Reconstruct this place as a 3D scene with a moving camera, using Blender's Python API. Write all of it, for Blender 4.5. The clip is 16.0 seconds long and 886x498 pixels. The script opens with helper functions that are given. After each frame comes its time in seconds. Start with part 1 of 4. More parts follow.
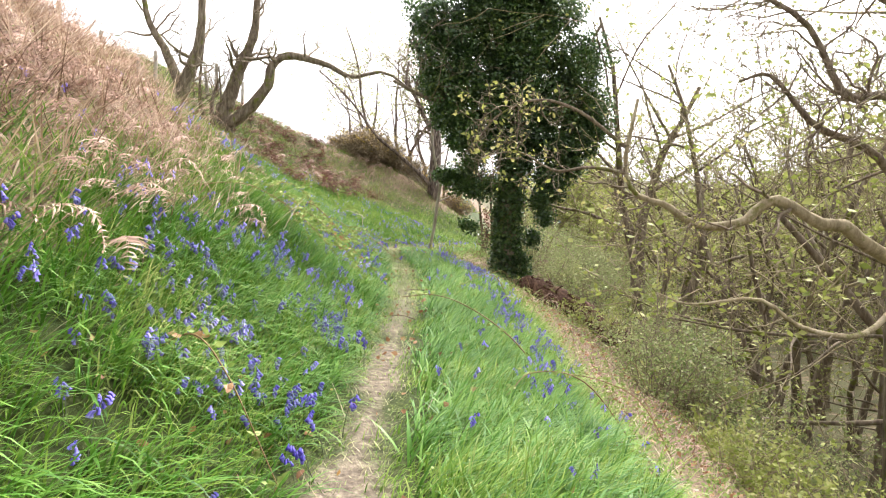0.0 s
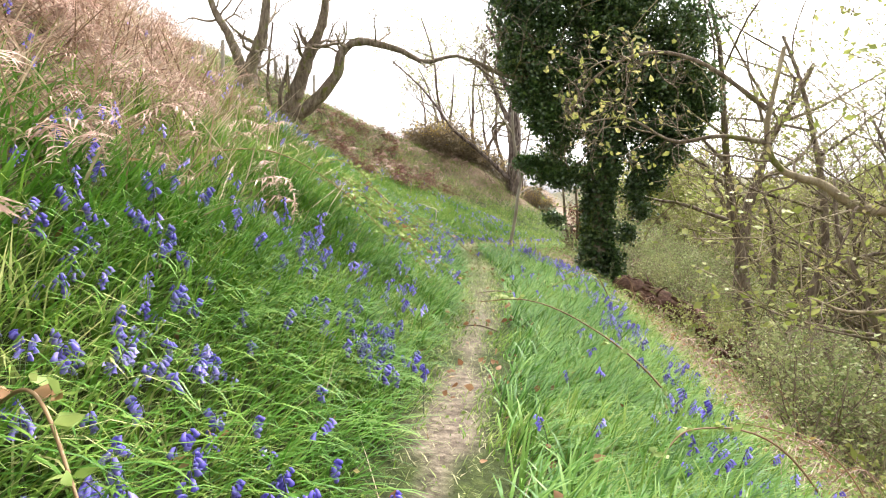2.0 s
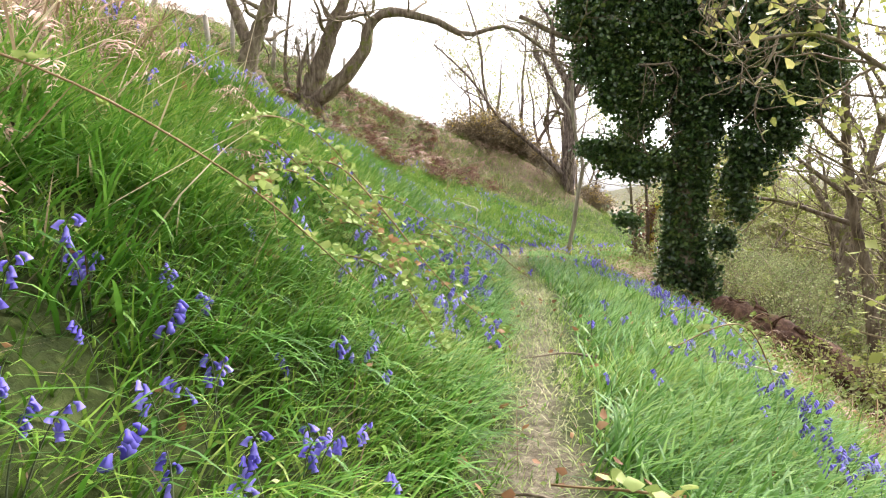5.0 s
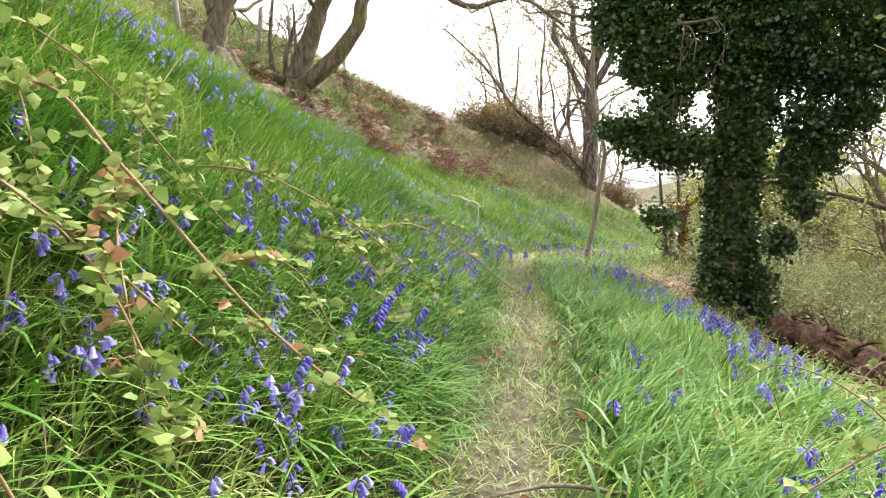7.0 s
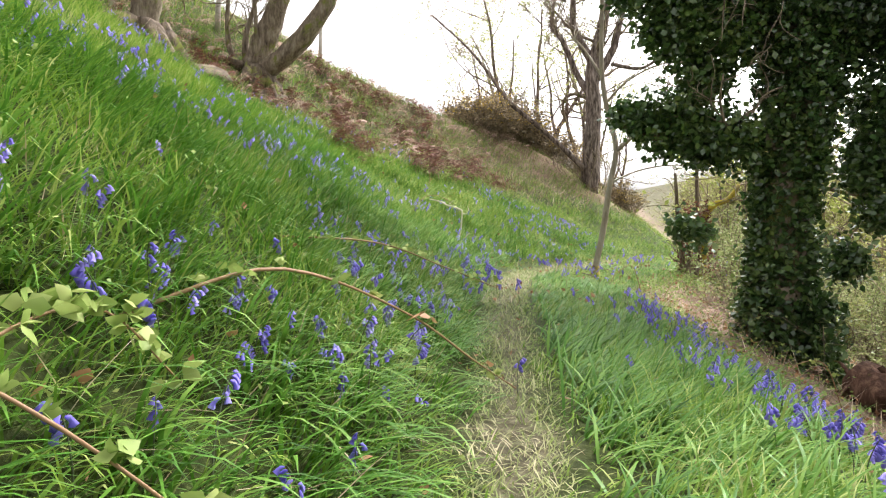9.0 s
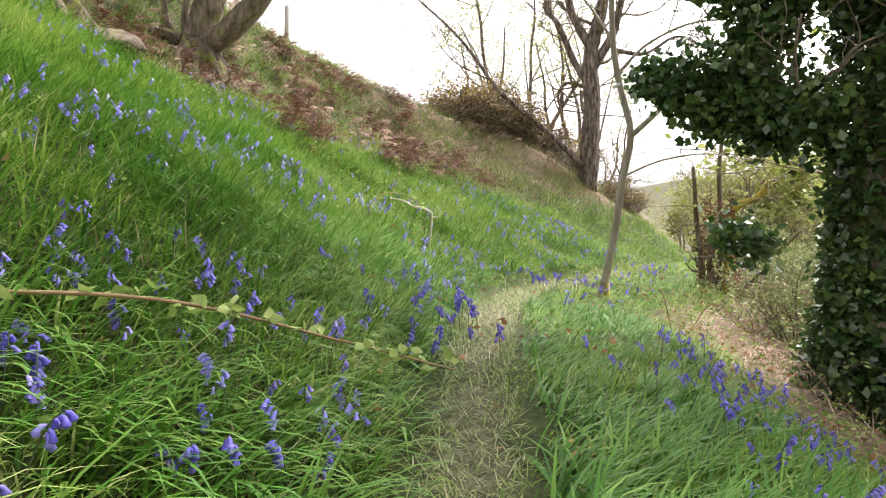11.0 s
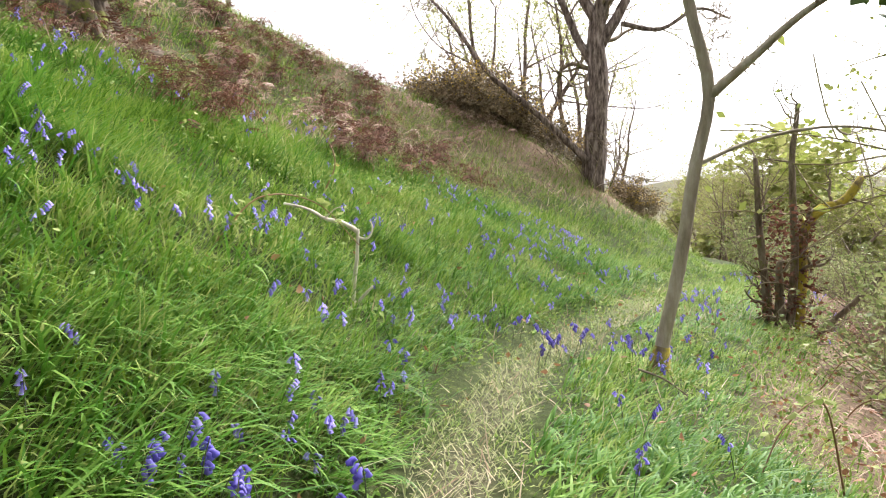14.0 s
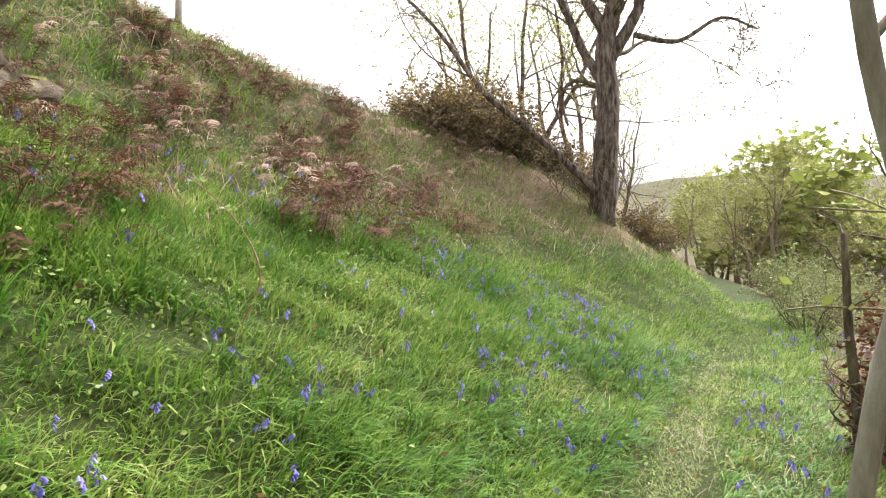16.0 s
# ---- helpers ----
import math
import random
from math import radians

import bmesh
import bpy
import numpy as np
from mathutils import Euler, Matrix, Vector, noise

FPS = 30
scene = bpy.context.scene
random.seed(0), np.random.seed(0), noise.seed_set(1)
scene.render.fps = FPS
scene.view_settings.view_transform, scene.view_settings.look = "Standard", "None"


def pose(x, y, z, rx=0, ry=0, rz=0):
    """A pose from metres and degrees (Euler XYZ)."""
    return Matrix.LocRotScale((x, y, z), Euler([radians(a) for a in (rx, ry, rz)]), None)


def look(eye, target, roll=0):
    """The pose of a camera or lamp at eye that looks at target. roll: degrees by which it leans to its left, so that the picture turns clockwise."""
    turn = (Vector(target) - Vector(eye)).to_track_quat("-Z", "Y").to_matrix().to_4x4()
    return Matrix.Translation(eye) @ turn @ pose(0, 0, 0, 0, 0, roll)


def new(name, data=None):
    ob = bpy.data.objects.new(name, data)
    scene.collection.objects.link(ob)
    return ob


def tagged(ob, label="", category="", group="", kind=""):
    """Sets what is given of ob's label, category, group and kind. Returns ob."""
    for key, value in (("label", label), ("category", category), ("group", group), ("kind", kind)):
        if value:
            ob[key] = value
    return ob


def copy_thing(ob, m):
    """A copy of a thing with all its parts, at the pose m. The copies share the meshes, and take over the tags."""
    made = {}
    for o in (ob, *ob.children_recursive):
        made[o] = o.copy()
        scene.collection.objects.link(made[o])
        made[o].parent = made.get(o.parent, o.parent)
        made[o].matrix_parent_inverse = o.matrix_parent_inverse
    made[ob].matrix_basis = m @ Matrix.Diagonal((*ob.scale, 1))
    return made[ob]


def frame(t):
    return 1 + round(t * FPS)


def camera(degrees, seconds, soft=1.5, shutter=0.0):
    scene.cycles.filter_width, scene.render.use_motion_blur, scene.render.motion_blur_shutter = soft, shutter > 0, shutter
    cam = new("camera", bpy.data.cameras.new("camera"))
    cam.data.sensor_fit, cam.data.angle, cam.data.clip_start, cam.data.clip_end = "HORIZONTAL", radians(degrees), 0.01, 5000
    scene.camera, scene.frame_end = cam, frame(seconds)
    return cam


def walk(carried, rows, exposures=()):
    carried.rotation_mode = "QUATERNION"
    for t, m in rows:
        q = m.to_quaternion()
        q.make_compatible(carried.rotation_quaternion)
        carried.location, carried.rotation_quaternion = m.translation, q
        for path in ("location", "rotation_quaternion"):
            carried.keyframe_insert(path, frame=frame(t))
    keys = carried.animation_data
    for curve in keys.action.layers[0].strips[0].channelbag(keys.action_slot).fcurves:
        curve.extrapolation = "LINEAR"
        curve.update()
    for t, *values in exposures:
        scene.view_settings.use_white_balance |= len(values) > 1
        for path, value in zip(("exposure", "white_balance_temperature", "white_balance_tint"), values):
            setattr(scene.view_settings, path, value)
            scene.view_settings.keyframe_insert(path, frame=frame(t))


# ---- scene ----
cam = camera(64.6, 16.0, 1.1)
METRES, EYE, TILT, LEAN, TURN = 23.0, 1.6, -4.0, 0.0, 0.0
ROWS = [
    (0.0, 0.0, 0.0, 0.0, 0.0, 0.0, -0.0),
    (0.5, 0.0002, 0.0231, 0.0005, 0.95, 0.02, -0.04),
    (1.0, -0.0015, 0.0481, -0.0001, 3.48, -0.0, -0.02),
    (1.5, -0.0025, 0.0714, -0.0026, 4.25, -0.01, 0.03),
    (2.0, -0.0061, 0.0978, -0.0047, 6.28, 0.0, 0.03),
    (2.5, -0.0114, 0.1289, -0.0014, 7.56, -0.03, 0.02),
    (3.0, -0.0128, 0.1638, -0.0019, 7.97, 0.0, 0.06),
    (3.5, -0.0135, 0.1937, -0.0014, 8.48, -0.04, 0.19),
    (4.0, -0.0157, 0.2219, 0.0014, 9.04, -0.06, 0.1),
    (6.5, -0.0217, 0.3788, 0.0089, 11.79, -0.12, -0.46),
    (7.0, -0.0155, 0.4098, 0.0089, 12.06, -0.14, -0.36),
    (7.5, -0.0152, 0.4431, 0.0101, 11.97, -0.12, -0.37),
    (8.0, -0.0184, 0.4748, 0.0138, 11.89, -0.14, -0.36),
    (8.5, -0.0227, 0.5045, 0.0178, 11.93, -0.14, -0.47),
    (9.0, -0.0259, 0.5355, 0.0213, 11.73, -0.1, -0.47),
    (9.5, -0.028, 0.5678, 0.0219, 11.62, -0.1, -0.4),
    (10.0, -0.0306, 0.6006, 0.0254, 11.46, -0.11, -0.4),
    (12.5, -0.0407, 0.7578, 0.0344, 10.91, -0.12, -0.26),
    (13.0, -0.0438, 0.7893, 0.035, 10.83, -0.1, -0.27),
    (13.5, -0.0489, 0.8213, 0.0364, 10.73, -0.11, -0.31),
    (14.0, -0.0536, 0.8551, 0.045, 10.55, -0.08, -0.29),
    (14.5, -0.0577, 0.8894, 0.0627, 10.38, -0.11, -0.2),
    (15.0, -0.0632, 0.921, 0.0794, 10.31, -0.1, -0.15),
    (15.5, -0.0648, 0.9521, 0.0918, 10.2, -0.11, 0.02),
    (16.0, -0.0702, 0.9791, 0.1022, 10.15, -0.13, 0.2),
]
walk(cam, [(t, pose(0, 0, EYE, TILT, LEAN, TURN) @ pose(METRES * x, METRES * y, METRES * z, 90 + pitch, roll, yaw)) for t, x, y, z, yaw, pitch, roll in ROWS],
     ((0.0, 1.92, 6500, 13), (4.0, 1.92, 6500, 13), (7.5, 1.88, 6500, 12), (10.0, 1.80, 6500, 12), (13.0, 1.80, 6500, 13), (16.0, 1.70, 6500, 12)))

# ---- world and light: bright overcast ----
world = bpy.data.worlds.new("overcast")
scene.world = world
world.use_nodes = True
wn = world.node_tree
bg = wn.nodes["Background"]
sky = wn.nodes.new("ShaderNodeTexSky")
sky.sky_type, sky.sun_disc = "NISHITA", False
sky.sun_elevation, sky.sun_rotation = radians(48), radians(30)
sky.air_density, sky.dust_density, sky.ozone_density = 1.0, 5.0, 0.5
hs = wn.nodes.new("ShaderNodeHueSaturation")
hs.inputs["Saturation"].default_value = 0.03
wn.links.new(sky.outputs[0], hs.inputs["Color"])
wn.links.new(hs.outputs[0], bg.inputs[0])
bg.inputs[1].default_value = 0.15
sun = new("sun", bpy.data.lights.new("sun", "SUN"))
sun.data.energy, sun.data.angle, sun.data.color = 1.2, radians(20), (1.0, 0.95, 0.86)
sun.matrix_world = look((8, 12, 20), (0, 0, 0))

# ---- materials ----


def mat_base(name, rough=0.8, spec=0.3):
    m = bpy.data.materials.new(name)
    m.use_nodes = True
    b = m.node_tree.nodes["Principled BSDF"]
    b.inputs["Roughness"].default_value = rough
    b.inputs["Specular IOR Level"].default_value = spec
    return m, m.node_tree, b


def ramp(nt, fac, stops):
    r = nt.nodes.new("ShaderNodeValToRGB")
    el = r.color_ramp.elements
    while len(el) < len(stops):
        el.new(0.5)
    for e, (p, c) in zip(el, stops):
        e.position, e.color = p, (*c, 1)
    nt.links.new(fac, r.inputs[0])
    return r.outputs[0]


def noise_tex(nt, scale, detail=4, rough=0.6, vec=None):
    n = nt.nodes.new("ShaderNodeTexNoise")
    n.inputs["Scale"].default_value, n.inputs["Detail"].default_value = scale, detail
    n.inputs["Roughness"].default_value = rough
    if vec is None:
        vec = nt.nodes.new("ShaderNodeTexCoord").outputs["Object"]
    nt.links.new(vec, n.inputs["Vector"])
    return n.outputs["Fac"]


def mix(nt, fac, a, b, mode="MIX"):
    m = nt.nodes.new("ShaderNodeMix")
    m.data_type, m.blend_type = "RGBA", mode
    for sock, v in ((m.inputs[0], fac), (m.inputs[6], a), (m.inputs[7], b)):
        if hasattr(v, "links"):
            nt.links.new(v, sock)
        else:
            sock.default_value = v if isinstance(v, float) else (*v, 1)
    return m.outputs[2]


def maths(nt, op, a, b):
    m = nt.nodes.new("ShaderNodeMath")
    m.operation, m.use_clamp = op, True
    for sock, v in ((m.inputs[0], a), (m.inputs[1], b)):
        if hasattr(v, "links"):
            nt.links.new(v, sock)
        else:
            sock.default_value = v
    return m.outputs[0]


def bump(nt, b, height, strength, dist):
    n = nt.nodes.new("ShaderNodeBump")
    n.inputs["Strength"].default_value, n.inputs["Distance"].default_value = strength, dist
    nt.links.new(height, n.inputs["Height"])
    nt.links.new(n.outputs[0], b.inputs["Normal"])


def leafy(name, stops, translucent=0.35, rough=0.55, spec=0.3, patch=0.6, objrand=False):
    """Thin plant matter: colour varies from leaf to leaf and in patches; some light passes through."""
    m, nt, b = mat_base(name, rough, spec)
    geo = nt.nodes.new("ShaderNodeNewGeometry")
    isl = geo.outputs["Random Per Island"]
    if objrand:
        isl = nt.nodes.new("ShaderNodeObjectInfo").outputs["Random"]
    big = noise_tex(nt, patch, 3, 0.6, geo.outputs["Position"])
    f = maths(nt, "ADD", maths(nt, "MULTIPLY", isl, 0.6), maths(nt, "SUBTRACT", big, 0.3))
    col = ramp(nt, f, stops)
    nt.links.new(col, b.inputs["Base Color"])
    tr = nt.nodes.new("ShaderNodeBsdfTranslucent")
    nt.links.new(col, tr.inputs[0])
    ms = nt.nodes.new("ShaderNodeMixShader")
    ms.inputs[0].default_value = translucent
    nt.links.new(b.outputs[0], ms.inputs[1])
    nt.links.new(tr.outputs[0], ms.inputs[2])
    nt.links.new(ms.outputs[0], nt.nodes["Material Output"].inputs[0])
    return m


def bark(name, stops, moss=0.0, scale=9.0, mosscol=(0.13, 0.14, 0.03)):
    m, nt, b = mat_base(name, 0.9, 0.2)
    tc = nt.nodes.new("ShaderNodeTexCoord")
    mp = nt.nodes.new("ShaderNodeMapping")
    mp.inputs["Scale"].default_value = (1, 1, 0.25)
    nt.links.new(tc.outputs["Object"], mp.inputs["Vector"])
    n = noise_tex(nt, scale, 8, 0.7, mp.outputs[0])
    col = ramp(nt, n, stops)
    patch = noise_tex(nt, 2.2, 5, 0.7)
    if moss > 0:
        g = ramp(nt, patch, [(0.62 - moss * 0.3, (0, 0, 0)), (0.72 - moss * 0.3, (1, 1, 1))])
        col = mix(nt, g, col, mosscol)
    nt.links.new(col, b.inputs["Base Color"])
    bump(nt, b, n, 0.9, 0.03)
    return m


GRASS = leafy("grass_blades", [(0.05, (0.025, 0.075, 0.007)), (0.33, (0.115, 0.235, 0.026)), (0.65, (0.25, 0.36, 0.065)), (0.95, (0.54, 0.53, 0.25))], 0.3, 0.6, 0.15)
LUSH = leafy("bluebell_leaves", [(0.05, (0.02, 0.08, 0.006)), (0.5, (0.085, 0.22, 0.024)), (0.95, (0.235, 0.38, 0.075))], 0.25, 0.45, 0.28)
TRODDEN = leafy("trodden_grass", [(0.1, (0.13, 0.20, 0.05)), (0.45, (0.26, 0.31, 0.11)), (0.9, (0.54, 0.48, 0.32))], 0.2, 0.7)
STRAW = leafy("dead_straw", [(0.1, (0.09, 0.05, 0.03)), (0.45, (0.36, 0.25, 0.17)), (0.9, (0.76, 0.64, 0.50))], 0.2, 0.7)
BRACKEN = leafy("dead_bracken", [(0.1, (0.13, 0.07, 0.05)), (0.5, (0.40, 0.26, 0.20)), (0.9, (0.64, 0.50, 0.43))], 0.2, 0.8)
RUST = leafy("wet_dead_bracken", [(0.1, (0.045, 0.018, 0.012)), (0.5, (0.13, 0.055, 0.035)), (0.9, (0.27, 0.13, 0.085))], 0.2, 0.8)
BELL = leafy("bluebell_flower", [(0.1, (0.12, 0.09, 0.50)), (0.5, (0.22, 0.18, 0.70)), (0.9, (0.40, 0.34, 0.82))], 0.3, 0.5)
STEM = leafy("bluebell_stem", [(0.1, (0.05, 0.07, 0.03)), (0.9, (0.10, 0.11, 0.07))], 0.1)
IVY = leafy("ivy_leaves", [(0.1, (0.018, 0.045, 0.012)), (0.45, (0.045, 0.095, 0.025)), (0.75, (0.09, 0.15, 0.035)), (0.97, (0.20, 0.25, 0.07))], 0.25, 0.28, 0.7)
OAKLEAF = leafy("young_oak_leaves", [(0.1, (0.20, 0.23, 0.05)), (0.5, (0.33, 0.34, 0.10)), (0.9, (0.50, 0.42, 0.20))], 0.45)
SPRING = leafy("spring_leaves", [(0.1, (0.17, 0.22, 0.04)), (0.5, (0.31, 0.35, 0.09)), (0.9, (0.46, 0.46, 0.19))], 0.4)
BUSHLEAF = leafy("hawthorn_leaves", [(0.1, (0.12, 0.17, 0.05)), (0.5, (0.26, 0.31, 0.12)), (0.9, (0.44, 0.44, 0.22))], 0.35)
BRAMBLE = leafy("bramble_leaves", [(0.1, (0.10, 0.17, 0.03)), (0.5, (0.22, 0.31, 0.075)), (0.85, (0.38, 0.43, 0.15)), (0.97, (0.42, 0.19, 0.06))], 0.35, patch=2.0)
DEADLEAF = leafy("dead_bramble_leaves", [(0.1, (0.15, 0.075, 0.04)), (0.5, (0.32, 0.16, 0.08)), (0.9, (0.50, 0.30, 0.17))], 0.25)
GORSE = leafy("gorse_spines", [(0.1, (0.09, 0.07, 0.045)), (0.5, (0.22, 0.17, 0.10)), (0.9, (0.38, 0.30, 0.20))], 0.1, 0.8)
YELLOW = leafy("gorse_flowers", [(0.1, (0.62, 0.40, 0.02)), (0.9, (0.80, 0.60, 0.06))], 0.3)
CONIFER = leafy("far_conifer", [(0.1, (0.05, 0.08, 0.05)), (0.9, (0.12, 0.17, 0.09))], 0.1)
OAKBARK = bark("oak_bark", [(0.3, (0.04, 0.03, 0.022)), (0.5, (0.16, 0.125, 0.09)), (0.7, (0.30, 0.26, 0.20))], 0.25)
GREYBARK = bark("grey_bark", [(0.35, (0.03, 0.022, 0.018)), (0.5, (0.13, 0.10, 0.085)), (0.65, (0.30, 0.25, 0.22))], 0.0)
SAPBARK = bark("smooth_sapling_bark", [(0.3, (0.17, 0.135, 0.10)), (0.5, (0.36, 0.31, 0.25)), (0.7, (0.54, 0.50, 0.44))], 0.0, 5.0)
MOSSBARK = bark("mossy_bark", [(0.3, (0.05, 0.035, 0.02)), (0.5, (0.16, 0.12, 0.07)), (0.7, (0.28, 0.24, 0.15))], 0.7, 9.0, (0.34, 0.28, 0.04))
TWIG = bark("twig_bark", [(0.3, (0.08, 0.06, 0.045)), (0.5, (0.19, 0.15, 0.11)), (0.7, (0.32, 0.27, 0.20))], 0.2)
PALETWIG = bark("pale_twig_bark", [(0.3, (0.16, 0.13, 0.08)), (0.5, (0.30, 0.25, 0.16)), (0.7, (0.42, 0.37, 0.26))], 0.3)
BLEACHED = bark("bleached_wood", [(0.3, (0.34, 0.29, 0.22)), (0.5, (0.58, 0.53, 0.45)), (0.7, (0.74, 0.70, 0.63))])
POSTWOOD = bark("weathered_post", [(0.3, (0.20, 0.18, 0.15)), (0.5, (0.34, 0.31, 0.27)), (0.7, (0.46, 0.43, 0.38))])
ROTTEN = bark("rotten_log", [(0.3, (0.025, 0.012, 0.008)), (0.5, (0.085, 0.045, 0.03)), (0.7, (0.21, 0.125, 0.085))], 0.15)
# darker browns than OAKBARK, for the stools and their roots
STOOLBARK = bark("dark_stool_bark", [(0.3, (0.025, 0.018, 0.013)), (0.5, (0.09, 0.068, 0.048)), (0.7, (0.19, 0.15, 0.11))], 0.3)
CANE = leafy("bramble_cane", [(0.1, (0.15, 0.07, 0.04)), (0.9, (0.30, 0.20, 0.10))], 0.0, 0.6)


def ground_material():
    m, nt, b = mat_base("ground_cover", 0.95, 0.15)
    pos = nt.nodes.new("ShaderNodeNewGeometry").outputs["Position"]
    fine, mid = noise_tex(nt, 14, 8, 0.7, pos), noise_tex(nt, 1.3, 5, 0.65, pos)
    # green and, less so, dry are darkened to hold shade between blades and stalks
    green = ramp(nt, fine, [(0.3, (0.015, 0.022, 0.007)), (0.55, (0.045, 0.06, 0.016)), (0.75, (0.12, 0.14, 0.045))])
    dry = ramp(nt, fine, [(0.3, (0.05, 0.034, 0.024)), (0.5, (0.16, 0.11, 0.075)), (0.72, (0.38, 0.29, 0.20))])
    soil = ramp(nt, fine, [(0.3, (0.05, 0.038, 0.028)), (0.5, (0.16, 0.128, 0.095)), (0.72, (0.36, 0.30, 0.23))])
    a1 = nt.nodes.new("ShaderNodeAttribute")
    a1.attribute_name = "dry"
    a2 = nt.nodes.new("ShaderNodeAttribute")
    a2.attribute_name = "path"
    k = ramp(nt, maths(nt, "ADD", a1.outputs["Fac"], maths(nt, "SUBTRACT", mid, 0.5)), [(0.35, (0, 0, 0)), (0.6, (1, 1, 1))])
    col = mix(nt, k, green, dry)
    col = mix(nt, a2.outputs["Fac"], col, soil)
    nt.links.new(col, b.inputs["Base Color"])
    bump(nt, b, fine, 0.8, 0.04)
    return m


SOIL = ground_material()

# ---- geometry helpers ----
rng = np.random.default_rng(7)


class Geo:
    """Gathers triangles and makes one mesh of them."""

    def __init__(self):
        self.v, self.f, self.n = [], [], 0

    def add(self, v, f):
        self.v.append(np.asarray(v, float))
        self.f.append(np.asarray(f, int) + self.n)
        self.n += len(v)

    def arrays(self):
        return np.concatenate(self.v), np.concatenate(self.f)

    def mesh(self, name, material, smooth=True):
        v, f = self.arrays() if self.v else (np.zeros((0, 3)), np.zeros((0, 3), int))
        me = bpy.data.meshes.new(name)
        me.vertices.add(len(v))
        me.vertices.foreach_set("co", v.astype(np.float32).ravel())
        me.loops.add(len(f) * 3)
        me.loops.foreach_set("vertex_index", f.astype(np.int32).ravel())
        me.polygons.add(len(f))
        me.polygons.foreach_set("loop_start", np.arange(0, len(f) * 3, 3, dtype=np.int32))
        me.polygons.foreach_set("use_smooth", np.full(len(f), smooth))
        me.update(calc_edges=True)
        me.materials.append(material)
        return me


def part(name, geo, material, parent, label=""):
    ob = new(name, geo.mesh(name, material))
    ob.parent = parent
    return tagged(ob, label, kind="stuff" if name in ("twig_growth", "branch_tangle", "leaves", "bloom", "needles", "ivy", "bramble_growth", "roots") else "")


def thing(name, at, label, category, group=""):
    ob = new(name)
    ob.location = at
    ob.empty_display_size = 0.2
    return tagged(ob, label, category, group)


def stuff(name, geo, material, label, category):
    return tagged(new(name, geo.mesh(name, material)), label, category, kind="stuff")


def tube(geo, pts, radii, sides=8, rough=0.0, seed=0):
    """A closed tapered tube along pts, its outline uneven by the share rough."""
    pts = np.asarray(pts, float)
    n = len(pts)
    t = np.gradient(pts, axis=0)
    t /= np.linalg.norm(t, axis=1)[:, None] + 1e-9
    ref = np.array([0.31, 0.95, 0.05]) if abs(t[0] @ np.array([0.31, 0.95, 0.05])) < 0.9 else np.array([1.0, 0, 0])
    u = np.cross(t, ref)
    u /= np.linalg.norm(u, axis=1)[:, None] + 1e-9
    w = np.cross(t, u)
    a = np.linspace(0, 2 * math.pi, sides, endpoint=False)
    r = np.asarray(radii, float)[:, None] * np.ones((1, sides))
    if rough:
        g = np.random.default_rng(seed + 11)
        r = r * (1 + rough * (np.sin(a * 3 + g.uniform(0, 6))[None] * 0.5 + g.normal(0, 0.5, (n, sides))))
    ring = pts[:, None] + r[..., None] * (np.cos(a)[None, :, None] * u[:, None] + np.sin(a)[None, :, None] * w[:, None])
    v = ring.reshape(-1, 3)
    i, j = np.meshgrid(np.arange(n - 1), np.arange(sides), indexing="ij")
    k = (j + 1) % sides
    A, B, C, D = i * sides + j, i * sides + k, (i + 1) * sides + k, (i + 1) * sides + j
    f = np.concatenate([np.stack([A, B, C], -1).reshape(-1, 3), np.stack([A, C, D], -1).reshape(-1, 3)])
    v = np.concatenate([v, pts[-1:] + t[-1:] * r[-1, 0] * 0.6, pts[:1]])
    e = np.arange(sides)
    cap = np.stack([(n - 1) * sides + e, (n - 1) * sides + (e + 1) % sides, np.full(sides, n * sides)], -1)
    low = np.stack([(e + 1) % sides, e, np.full(sides, n * sides + 1)], -1)
    geo.add(v, np.concatenate([f, cap, low]) if sides > 3 else f)


def smooth_line(ctrl, n):
    """A Catmull-Rom line of n points through the control points."""
    c = np.asarray(ctrl, float)
    c = np.vstack([2 * c[0] - c[1], c, 2 * c[-1] - c[-2]])
    out = []
    for s in np.linspace(0, len(c) - 3 - 1e-6, n):
        i, u = int(s), s - int(s)
        p0, p1, p2, p3 = c[i:i + 4]
        out.append(0.5 * (2 * p1 + (p2 - p0) * u + (2 * p0 - 5 * p1 + 4 * p2 - p3) * u * u + (3 * p1 - p0 - 3 * p2 + p3) * u ** 3))
    return np.array(out)


